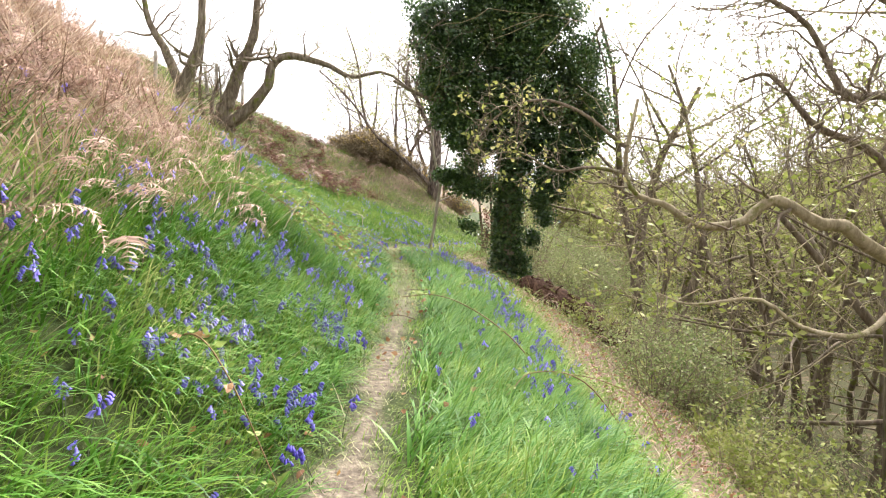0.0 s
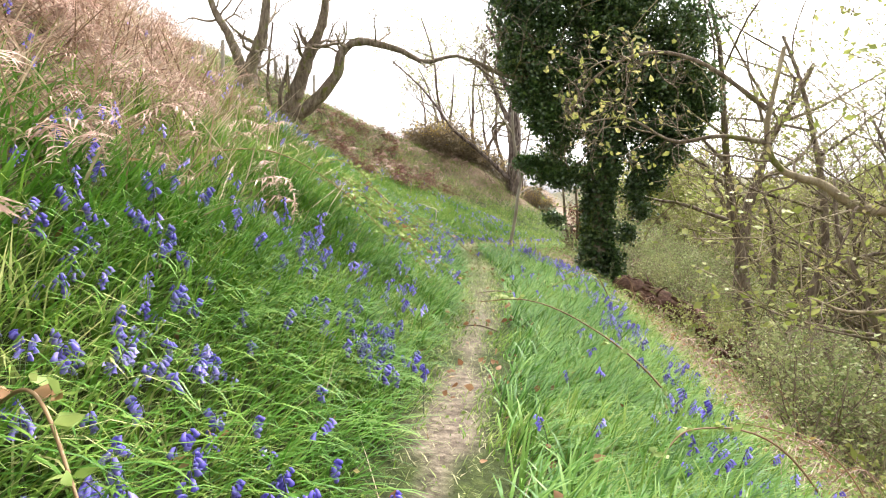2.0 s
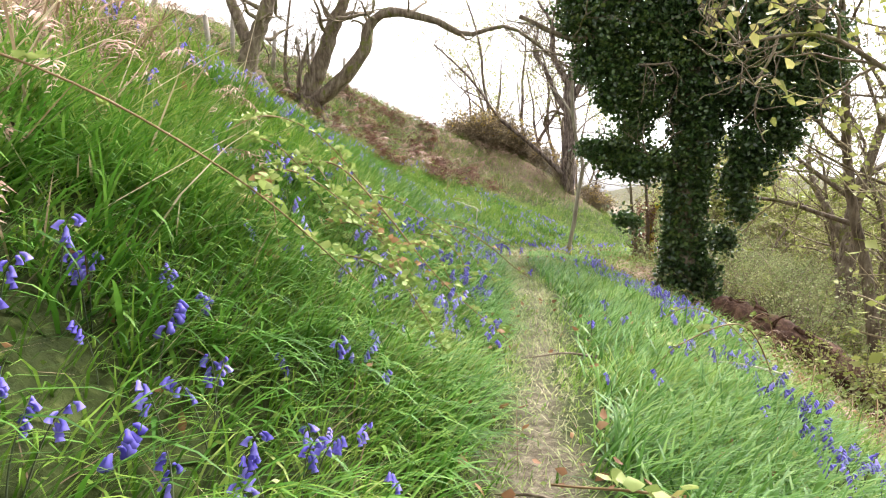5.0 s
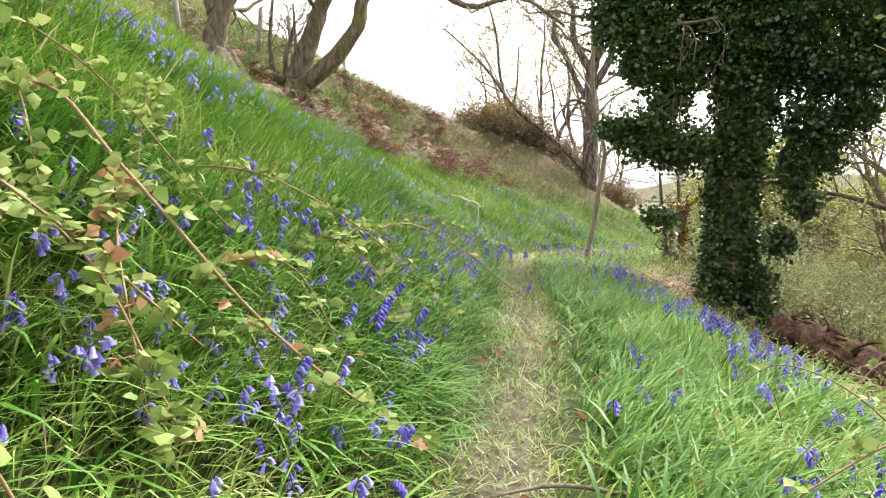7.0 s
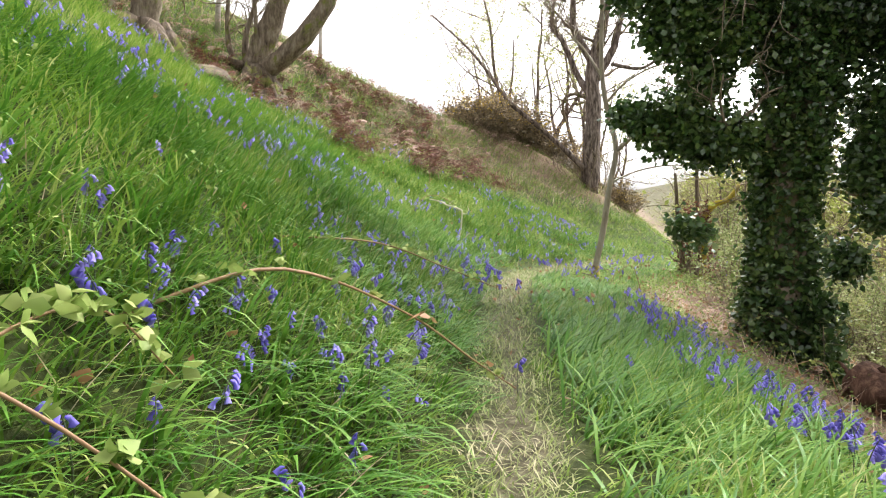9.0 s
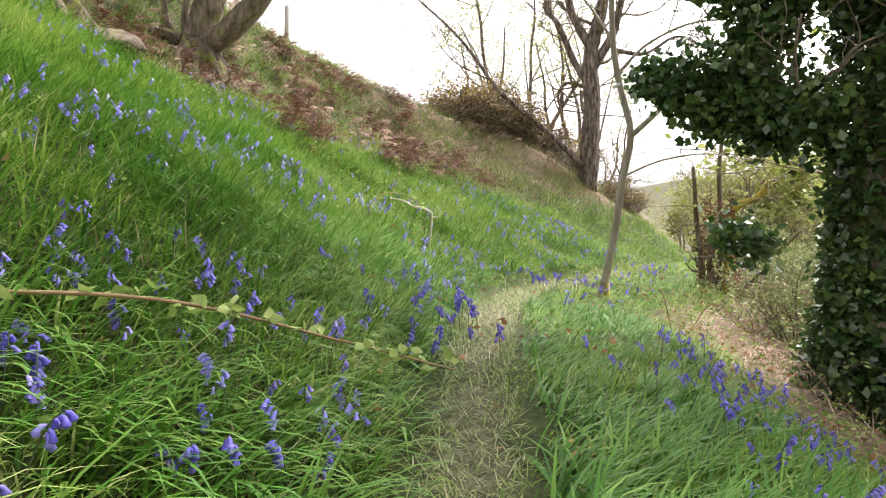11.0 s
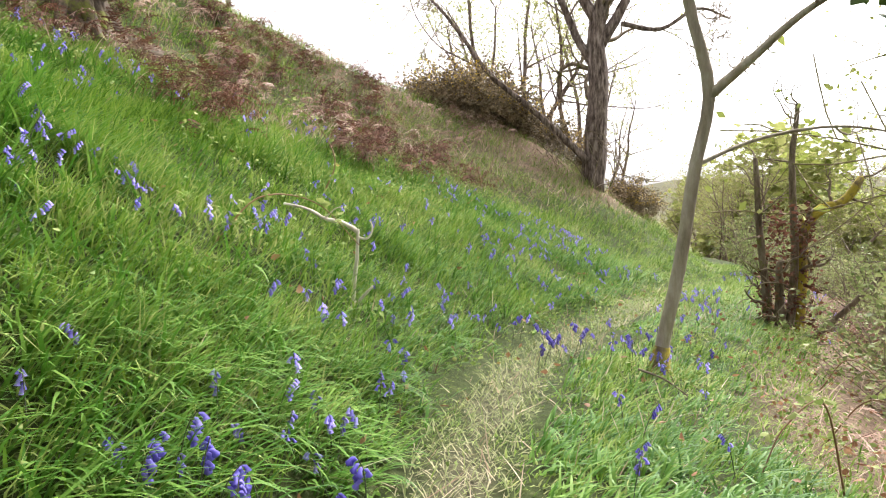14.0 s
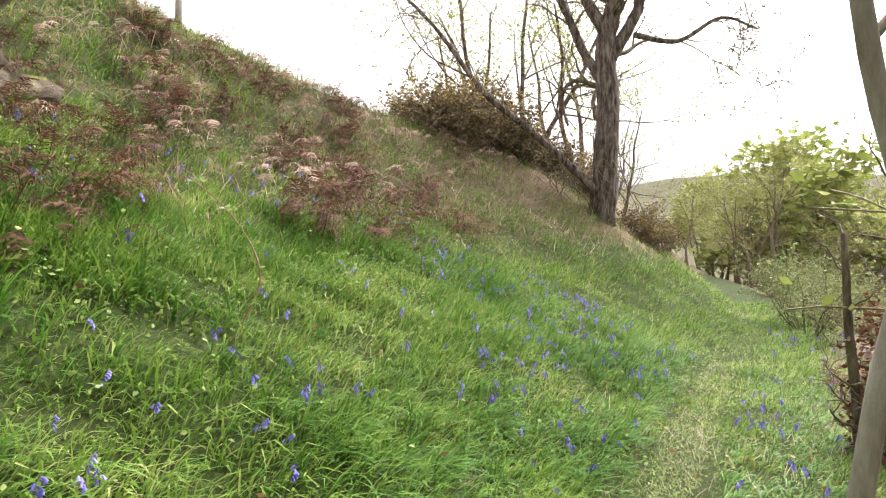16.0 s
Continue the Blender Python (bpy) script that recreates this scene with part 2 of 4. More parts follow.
def blades(geo, root, length, width, az, lean, droop, segs=3):
    """Curved tapering strips: lean is the first angle from upright, droop the bend added to the tip."""
    n = len(root)
    h = np.stack([np.cos(az), np.sin(az), np.zeros(n)], 1)
    side = np.stack([-np.sin(az), np.cos(az), np.zeros(n)], 1)
    p, rows = root.copy(), []
    for j in range(segs + 1):
        s = j / segs
        wj = width * (1 - s ** 1.6) * (0.7 + 0.6 * min(1, s * 3)) * 0.5
        rows.append((p.copy(), wj))
        a = lean + droop * (s + 0.5 / segs)
        p = p + (length / segs)[:, None] * (np.sin(a)[:, None] * h + np.cos(a)[:, None] * np.array([0, 0, 1.0]))
    vs = []
    for q, wj in rows[:-1]:
        vs += [q - side * wj[:, None], q + side * wj[:, None]]
    vs.append(rows[-1][0])
    m = len(vs)
    v = np.stack(vs, 1).reshape(-1, 3)
    tri = []
    for j in range(segs - 1):
        a = 2 * j
        tri += [[a, a + 1, a + 3], [a, a + 3, a + 2]]
    tri.append([2 * segs - 2, 2 * segs - 1, 2 * segs])
    f = (np.arange(n) * m)[:, None, None] + np.array(tri)[None]
    geo.add(v, f.reshape(-1, 3))


def leaves(geo, at, size, g, flat=0.5, long=1.6, lobed=False):
    """Small folded leaves turned at random about the points at."""
    n = len(at)
    d = g.normal(0, 1, (n, 3))
    d[:, 2] *= flat
    d /= np.linalg.norm(d, axis=1)[:, None]
    o = g.normal(0, 1, (n, 3))
    s = np.cross(d, o)
    s /= np.linalg.norm(s, axis=1)[:, None] + 1e-9
    up = np.cross(s, d)
    sz = np.asarray(size)[:, None] * np.ones((n, 1))
    if lobed:
        vs = [at, at + (d * 0.45 + s * 0.5) * sz, at + (d * long * 0.72 + s * 0.28 - up * 0.06) * sz, at + (d * long - up * 0.15) * sz,
              at + (d * long * 0.72 - s * 0.28 - up * 0.06) * sz, at + (d * 0.45 - s * 0.5) * sz, at + (d * 0.6 + up * 0.14) * sz]
        tri = [[6, 0, 1], [6, 1, 2], [6, 2, 3], [6, 3, 4], [6, 4, 5], [6, 5, 0]]
    else:
        vs = [at, at + (d * 0.5 * long + s * 0.45 + up * 0.12) * sz, at + d * long * sz, at + (d * 0.5 * long - s * 0.45 + up * 0.12) * sz]
        tri = [[0, 1, 2], [0, 2, 3]]
    m = len(vs)
    f = (np.arange(n) * m)[:, None, None] + np.array(tri)[None]
    geo.add(np.stack(vs, 1).reshape(-1, 3), f.reshape(-1, 3))


def merge_copies(geo, template, at, turn, scale, tilt=None):
    """Many turned and scaled copies of a template's triangles in one mesh."""
    v, f = template
    n = len(at)
    c, s = np.cos(turn)[:, None], np.sin(turn)[:, None]
    x, y, z = v[:, 0][None], v[:, 1][None], v[:, 2][None]
    if tilt is not None:
        ct, st = np.cos(tilt)[:, None], np.sin(tilt)[:, None]
        x, z = x * ct + z * st, z * ct - x * st
    w = np.stack([x * c - y * s, x * s + y * c, z + 0 * c], -1) * scale[:, None, None] + at[:, None]
    ff = (np.arange(n) * len(v))[:, None, None] + f[None]
    geo.add(w.reshape(-1, 3), ff.reshape(-1, 3))


# ---- the lie of the land ----
PATH_Y = [-30, -5, 0, 5, 10, 15, 20, 23, 26, 30, 34, 38.4, 45, 60, 90]
PATH_X = [-0.4, -0.4, -0.45, -0.57, -0.6, -0.85, -1.5, -1.75, -1.6, -0.5, 0.6, 2.0, 3.8, 5.5, 7]
PATH_Z = [0.1, 0.02, 0.0, -0.06, 0.0, 0.03, 0.03, 0.0, -0.2, -0.4, -0.6, -0.9, -1.2, -2.0, -4]
BANK_Y = [-30, 6, 10, 14, 18, 22, 25, 28, 31, 38, 41, 44.5, 48, 60]
BANK_K = [0.95, 0.93, 0.84, 0.78, 0.72, 0.66, 0.62, 0.54, 0.48, 0.48, 0.57, 0.76, 0.76, 0.65]


def lumps(x, y, s, seed):
    g = np.random.default_rng(seed)
    z = np.zeros_like(x)
    for k in range(7):
        a, f, p = g.uniform(0, 6.28), g.uniform(0.6, 1.9) * s, g.uniform(0, 6.28)
        z = z + np.sin((x * np.cos(a) + y * np.sin(a)) * f + p)
    return z / 7


def softplus(v, w):
    return w * np.logaddexp(0, v / w)


def height(x, y):
    x, y = np.asarray(x, float), np.asarray(y, float)
    px, pz, k = np.interp(y, PATH_Y, PATH_X), np.interp(y, PATH_Y, PATH_Z), np.interp(y, BANK_Y, BANK_K)
    d = px - x
    up = softplus(d - 0.3, 0.12)
    bank = up * (k + np.clip((y - 24) / 6, 0, 1) * 0.035 * softplus(np.clip(up, 0, 14) - 7.5, 0.5))
    nose = 1 - 0.75 / (1 + np.exp(-(y - 66) / 5))
    top = np.interp(y, [18, 32, 37, 43, 48], [6.6, 9.0, 8.4, 5.6, 5.0])
    bank = (top - softplus(top - bank, 0.7)) * nose
    r = softplus(-d - 0.35, 0.12)
    drop = 0.17 * r + np.interp(y, [12, 19, 23], [0.5, 0.26, 0.19]) * softplus(r - 1.3, 0.15) + 0.2 * softplus(r - 3.7, 0.4)
    drop = np.where(drop > 9, 9 + (drop - 9) * 0.1, drop)
    far = 0.38 * softplus(-d - 25, 4)
    far = 17 - softplus(17 - far, 2)
    z = pz + bank - drop + far + np.clip((y - 120) * 0.05, 0, 16)
    off = np.clip(np.abs(d) - 0.25, 0, 1)
    return z + off * (0.10 * lumps(x, y, 2.0, 1) + 0.16 * np.clip(np.abs(d) / 4, 0, 1) * lumps(x, y, 0.7, 2))


def on_ground(x, y, sink=0.02):
    return np.stack([x, y, height(x, y) - sink], -1)


def spot(x, y, sink=0.03):
    return (x, y, float(height(x, y)) - sink)


def dryness(x, y):
    """How far the cover is dead bracken, litter and bramble rather than grass."""
    d = np.interp(y, PATH_Y, PATH_X) - x
    edge = np.interp(y, [-10, 4, 9, 14, 19, 24, 30, 38, 46], [1.4, 1.8, 2.3, 4.2, 8.5, 6.2, 5.2, 4.6, 2.0])
    left = 1 / (1 + np.exp(-np.clip(d - edge, -20, 20) / 0.4)) * np.interp(y, [0, 13, 18, 26, 34, 42, 48], [1, 0.95, 0.5, 0.3, 0.34, 0.48, 0.85])
    redge = np.interp(y, [0, 8, 12, 20, 24, 28, 40], [2.4, 2.1, 1.75, 1.8, 1.55, 1.6, 1.6])
    right = 1 / (1 + np.exp(-np.clip(-d - redge, -20, 20) / 0.3)) * np.interp(-d, [3, 6, 10], [0.62, 0.5, 0.4])
    return np.clip(left + right, 0, 1)


def build_ground():
    gx = np.concatenate([[-900, -400, -200, -100, -60, -40, -30], np.arange(-24, -5, 0.4), np.arange(-5, 3.6, 0.12), np.arange(3.6, 14, 0.4), np.arange(14, 60, 1.5), [65, 75, 90, 110, 150, 250, 500, 900]])
    gy = np.concatenate([[-900, -300, -100, -40, -20, -10], np.arange(-6, 34, 0.16), np.arange(34, 56, 0.5), np.arange(56, 90, 2), [95, 110, 140, 200, 350, 600, 1500]])
    X, Y = np.meshgrid(gx, gy)
    x, y = X.ravel(), Y.ravel()
    z = height(x, y)
    nx = len(gx)
    i, j = np.meshgrid(np.arange(len(gy) - 1), np.arange(nx - 1), indexing="ij")
    a = (i * nx + j).ravel()
    geo = Geo()
    geo.add(np.stack([x, y, z], 1), np.concatenate([np.stack([a, a + 1, a + nx + 1], 1), np.stack([a, a + nx + 1, a + nx], 1)]))
    me = geo.mesh("ground", SOIL)
    d = np.abs(np.interp(y, PATH_Y, PATH_X) - x)
    wide = 0.13 + 0.06 * np.sin(y * 2.1) + 0.05 * np.sin(y * 5.3)
    for name, vals in (("dry", dryness(x, y)), ("path", np.clip((wide - d) / 0.1 + 0.5, 0, 1) * np.interp(y, [8, 12, 22, 26, 30], [1, 0.6, 0.45, 0.2, 0.0]))):
        me.attributes.new(name, "FLOAT", "POINT").data.foreach_set("value", vals.astype(np.float32))
    tagged(new("ground", me), "grassy hillside with a narrow trodden footpath", "hillside", kind="structure")


build_ground()

# ---- trees ----


def grow(g, start, way, length, radius, depth, out, level=0, wriggle=0.25, up=0.1, kids=(4, 5, 5), taper=0.35, shrink=0.55):
    """Branches as polylines, listed by level in out."""
    steps = max(4, int(7 - level))
    p, d = np.array(start, float), np.array(way, float) / np.linalg.norm(way)
    pts = [p.copy()]
    for s in range(steps):
        d = d + g.normal(0, wriggle, 3) + np.array([0, 0, up])
        d /= np.linalg.norm(d)
        p = p + d * length / steps
        pts.append(p.copy())
    pts = smooth_line(pts, steps * 2 if level < 2 else steps)
    rad = np.linspace(radius, radius * taper, len(pts))
    out.append((level, pts, rad))
    if level >= depth:
        return
    for c in range(kids[min(level, len(kids) - 1)]):
        k = int(len(pts) * g.uniform(0.3, 0.98))
        k = min(k, len(pts) - 1)
        a = pts[min(k + 1, len(pts) - 1)] - pts[max(k - 1, 0)]
        a /= np.linalg.norm(a) + 1e-9
        o = g.normal(0, 1, 3)
        o -= a * (o @ a)
        o /= np.linalg.norm(o)
        nd = a * g.uniform(0.3, 0.8) + o * g.uniform(0.6, 1.0)
        grow(g, pts[k], nd, length * g.uniform(shrink * 0.75, shrink * 1.15), rad[k] * g.uniform(0.45, 0.65), depth, out, level + 1, wriggle, up, kids, taper, shrink)


def clothe(parent, out, wood, twigwood, leafmat=None, nleaf=0, size=0.06, seed=1, trunk="trunk", rough=0.12, first=0):
    """Makes the meshes of a grown tree: trunk, each limb, joined twigs and the crown's leaves."""
    g = np.random.default_rng(seed)
    twigs, tips = Geo(), []
    for i, (lv, pts, rad) in enumerate(out):
        if lv + first <= 1:
            geo = Geo()
            if lv + first == 0:
                rad = rad * (1 + 0.7 * np.exp(-np.arange(len(rad)) / 1.2))
                pts = np.vstack([pts[0] - np.array([0, 0, 0.25]), pts])
                rad = np.concatenate([[rad[0] * 1.1], rad])
            tube(geo, pts, rad, 10 if lv + first == 0 else 5, rough, i)
            part(trunk if lv + first == 0 else "limb", geo, wood, parent)
        else:
            tube(twigs, pts, np.maximum(rad, 0.010), 3)
        if lv + first >= 2:
            tips.append(pts[1:])
    if twigs.v:
        part("twig_growth", twigs, twigwood, parent)
    if leafmat is not None and tips:
        tips = np.vstack(tips)
        at = tips[g.integers(0, len(tips), nleaf)] + g.normal(0, size * 1.2, (nleaf, 3))
        geo = Geo()
        leaves(geo, at, g.uniform(0.6, 1.3, nleaf) * size, g)
        part("leaves", geo, leafmat, parent)


def bent_limb(parent, ctrl, r0, r1, wood, seed, n=18, name="limb", rough=0.14, sides=9):
    pts = smooth_line(ctrl, n)
    geo = Geo()
    tube(geo, pts, np.linspace(r0, r1, n), sides, rough, seed)
    part(name, geo, wood, parent)
    return pts, np.linspace(r0, r1, n)


def sprays(g, pts, rad, count, length, out, depth=2, up=0.05, lo=0.3):
    """Side shoots along a limb."""
    for c in range(count):
        k = int(g.uniform(lo, 0.99) * len(pts))
        a = pts[min(k + 1, len(pts) - 1)] - pts[max(k - 1, 0)]
        a /= np.linalg.norm(a) + 1e-9
        o = g.normal(0, 1, 3)
        o -= a * (o @ a)
        o /= np.linalg.norm(o)
        grow(g, pts[k], a * 0.5 + o, length * g.uniform(0.6, 1.3), max(0.012, rad[k] * 0.4), depth, out, 0, 0.3, up, (4, 4, 3))


def ivy_tree():
    g = np.random.default_rng(21)
    at = spot(2.03, 23.17, 0.12)
    t = thing("ivy_clad_tree", at, "tall old tree thickly clad in dark green ivy", "tree")
    trunk, tr = bent_limb(t, [(0, 0, -0.3), (0.02, 0, 0.6), (0.1, 0, 2.2), (0.35, 0.1, 4.2), (0.3, 0.1, 6.2), (0.5, 0, 9), (0.4, 0, 11)], 0.42, 0.2, OAKBARK, 3, 24, "trunk")
    limbs = [[(0.3, 0, 4.6), (-1.2, -0.2, 5.4), (-2.4, -0.3, 6.6), (-3.0, -0.3, 8)],
             [(0.35, 0, 4.9), (1.3, 0.3, 5.8), (2.3, 0.4, 7.0), (3.2, 0.3, 8.6)],
             [(0.3, 0, 5.6), (-0.4, 0.6, 7.0), (-0.8, 1.0, 8.8)],
             [(-0.8, -0.1, 5.15), (-1.6, -0.3, 5.9), (-2.6, -0.4, 6.1), (-3.6, -0.4, 6.6)],
             [(0.2, 0, 3.2), (-0.8, -0.2, 3.3), (-1.5, -0.3, 3.25), (-2.2, -0.3, 3.5)]]
    shoots = []
    for i, c in enumerate(limbs):
        p, r = bent_limb(t, c, 0.16 if i < 3 else 0.09, 0.05, OAKBARK, 40 + i)
        sprays(g, p, r, 7 if i < 4 else 3, 1.6, shoots, 2, 0.02)
    tw = Geo()
    for lv, p, r in shoots:
        tube(tw, p, np.maximum(r, 0.005), 4)
    part("twig_growth", tw, TWIG, t)
    geo = Geo()
    pts = []
    for s in range(5200):
        k = g.uniform(0, 1) ** 0.9 * (len(trunk) - 1)
        c = trunk[int(k)]
        h = c[2]
        R = np.interp(h, [0, 0.8, 2, 3, 4, 6, 9], [0.42, 0.38, 0.34, 0.38, 0.48, 0.85, 0.8])
        a = g.uniform(0, 6.28)
        R *= g.uniform(0.75, 1.12) * (1 + 0.22 * math.sin(a * 3 + h * 1.7))
        pts.append((c[0] + R * math.cos(a), c[1] + R * math.sin(a), h + g.normal(0, 0.12)))
    # left boughs, right boughs, crown, and the low sprigs on the trunk
    clumps = [(-0.7, -0.2, 5.9, 0.75), (-1.4, -0.3, 6.5, 0.8), (-1.9, -0.2, 7.5, 0.95), (-1.2, -0.3, 5.2, 0.5), (-1.95, -0.3, 5.6, 0.5),
              (-0.65, -0.2, 3.3, 0.36), (-1.05, -0.25, 3.3, 0.36), (-1.5, -0.3, 3.42, 0.33), (-1.25, -0.3, 3.75, 0.3), (-1.85, -0.3, 3.62, 0.24), (-2.12, -0.3, 3.7, 0.16), (-1.3, -0.2, 2.05, 0.12), (-1.05, -0.2, 2.0, 0.1), (-0.8, -0.2, 4.7, 0.45), (-1.5, -0.3, 4.8, 0.36), (-1.0, -0.2, 4.2, 0.3), (-2.3, -0.2, 6.6, 0.5), (-2.4, -0.2, 8.6, 0.8), (0.2, 0, 9.4, 1.1), (1.6, 0, 9.0, 1.0), (-1.0, 0, 9.8, 0.9), (0.8, 0, 10.4, 0.9),
              (1.0, 0, 5.3, 0.75), (1.7, 0.2, 6.2, 0.85), (1.6, 0.1, 4.6, 0.5), (1.35, 0, 3.7, 0.42), (1.2, 0, 2.9, 0.36), (1.75, 0.1, 3.2, 0.34), (1.3, -0.1, 2.3, 0.26), (0.9, -0.2, 1.6, 0.24), (2.2, 0.1, 3.9, 0.36), (2.1, 0, 4.6, 0.5), (2.35, 0.2, 5.4, 0.55), (2.9, 0.1, 6.0, 0.6), (2.7, 0, 4.7, 0.36), (3.1, 0, 5.2, 0.36), (2.4, 0.2, 7.3, 0.95),
              (0.2, 0, 6.8, 1.1), (0.6, 0, 8.0, 1.15), (-0.9, 0.2, 8.4, 1.05), (0.5, -0.3, 0.4, 0.3), (0.75, -0.35, -0.1, 0.26), (0.55, -0.3, 0.9, 0.22)]
    for x, y, z, R in clumps:
        for s in range(int(620 * R ** 1.5)):
            d = g.normal(0, 1, 3)
            d /= np.linalg.norm(d)
            rr = R * g.uniform(0.45, 1.2) * (1 + 0.2 * math.sin(5 * d[0] + 3 * d[2] + x))
            pts.append((x + d[0] * rr, y + d[1] * rr, z + d[2] * rr * 0.95 - (0.15 * g.random())))
    pts = np.array(pts)
    for rep in range(9):
        q = pts + g.normal(0, 0.08, pts.shape)
        leaves(geo, q, g.uniform(0.06, 0.115, len(q)), g, 0.8, 1.15)
    part("ivy", geo, IVY, t, "dense glossy dark green ivy")
    for k in range(9):
        base = Geo()
        a = k * 0.7
        tube(base, smooth_line([(0.25 * math.cos(a), 0.25 * math.sin(a), 0.5), (0.6 * math.cos(a), 0.6 * math.sin(a), 0.05 - 0.2 * math.cos(a)), (1.1 * math.cos(a), 1.1 * math.sin(a), -0.3 - 0.4 * math.cos(a))], 8), np.linspace(0.13, 0.04, 8), 6, 0.2, k)
        part("root", base, OAKBARK, t)


def coppice(name, at, stems, seed, label):
    g = np.random.default_rng(seed)
    t = thing(name, (at[0], at[1], at[2] - 0.2), label, "tree", "old oaks on the bank")
    stool = Geo()
    tube(stool, smooth_line([(0.1, 0, -0.7), (0, 0, -0.1), (0.05, 0, 0.35), (0.1, 0, 0.75)], 9), [1.25, 1.1, 0.9, 0.75, 0.66, 0.62, 0.56, 0.44, 0.2], 18, 0.3, seed)
    part("stool", stool, STOOLBARK, t, "gnarled swollen stool")
    # roots gripping the bank below the stool
    for k in range(9):
        a = -2.3 + 0.45 * k + g.normal(0, 0.1)
        ln = g.uniform(1.0, 1.7)
        x1, y1 = ln * math.cos(a) * 0.6, ln * math.sin(a) * 0.6
        x2, y2 = ln * math.cos(a), ln * math.sin(a)
        z = lambda x, y: float(height(at[0] + x, at[1] + y)) - (at[2] - 0.2)
        bent_limb(t, [(0.35 * math.cos(a), 0.35 * math.sin(a), 0.6), (x1, y1, z(x1, y1) + 0.12), (x2, y2, z(x2, y2) - 0.1)], g.uniform(0.14, 0.22), 0.04, STOOLBARK, seed + 50 + k, 10, "root", 0.2, 7)
    shoots = []
    for i, (c, r) in enumerate(stems):
        p, rad = bent_limb(t, c, r, r * (0.35 if len(c) < 8 else 0.12), OAKBARK, seed + i, 28, "stem", 0.16)
        sprays(g, p, rad, 8, 1.9, shoots, 2, 0.08, 0.35)
    tw = Geo()
    for lv, p, r in shoots:
        tube(tw, p, np.maximum(r, 0.006), 4)
    part("twig_growth", tw, TWIG, t)


def sapling():
    g = np.random.default_rng(5)
    t = thing("sapling_tree", spot(-0.48, 26.1, 0.03), "slender smooth-barked sapling beside the footpath", "tree")
    p, r = bent_limb(t, [(0, 0, -0.1), (0.02, 0, 0.25), (0.18, 0, 1.1), (0.3, 0, 2.0), (0.42, 0, 2.75), (0.22, 0, 3.6), (0.1, 0, 4.6), (0.12, 0, 6.5)], 0.072, 0.045, SAPBARK, 2, 26, "trunk", 0.05, 12)
    foot = Geo()
    tube(foot, [(0, 0, -0.12), (0, 0, 0.0), (0.01, 0, 0.12), (0.03, 0, 0.3)], [0.18, 0.14, 0.1, 0.078], 12, 0.12, 4)
    part("mossy_foot", foot, MOSSBARK, t, "moss-covered flared foot")
    shoots = []
    q, rr = bent_limb(t, [(0.42, 0, 2.7), (0.75, -0.1, 3.0), (1.2, -0.2, 3.4), (1.8, -0.3, 3.75), (2.6, -0.3, 4.3)], 0.05, 0.015, SAPBARK, 7)
    sprays(g, q, rr, 5, 0.7, shoots, 1)
    q, rr = bent_limb(t, [(0.3, 0, 2.05), (0.9, 0.1, 2.3), (1.6, 0.1, 2.4), (2.3, 0.2, 2.3)], 0.022, 0.008, SAPBARK, 8)
    sprays(g, q, rr, 4, 0.6, shoots, 1)
    q, rr = bent_limb(t, [(0.2, 0, 3.7), (0.7, 0.1, 4.2), (1.5, 0.1, 4.5), (2.6, 0, 4.4)], 0.03, 0.01, SAPBARK, 9)
    sprays(g, q, rr, 5, 0.9, shoots, 1)
    t.scale = (0.91, 0.91, 0.91)
    q, rr = bent_limb(t, [(0.15, 0, 4.2), (-0.3, 0.1, 4.9), (-0.8, 0.1, 5.4)], 0.03, 0.01, SAPBARK, 10)
    sprays(g, q, rr, 4, 0.8, shoots, 1)
    tw = Geo()
    for lv, pp, r2 in shoots:
        tube(tw, pp, np.maximum(r2, 0.004), 4)
    part("twig_growth", tw, SAPBARK, t)


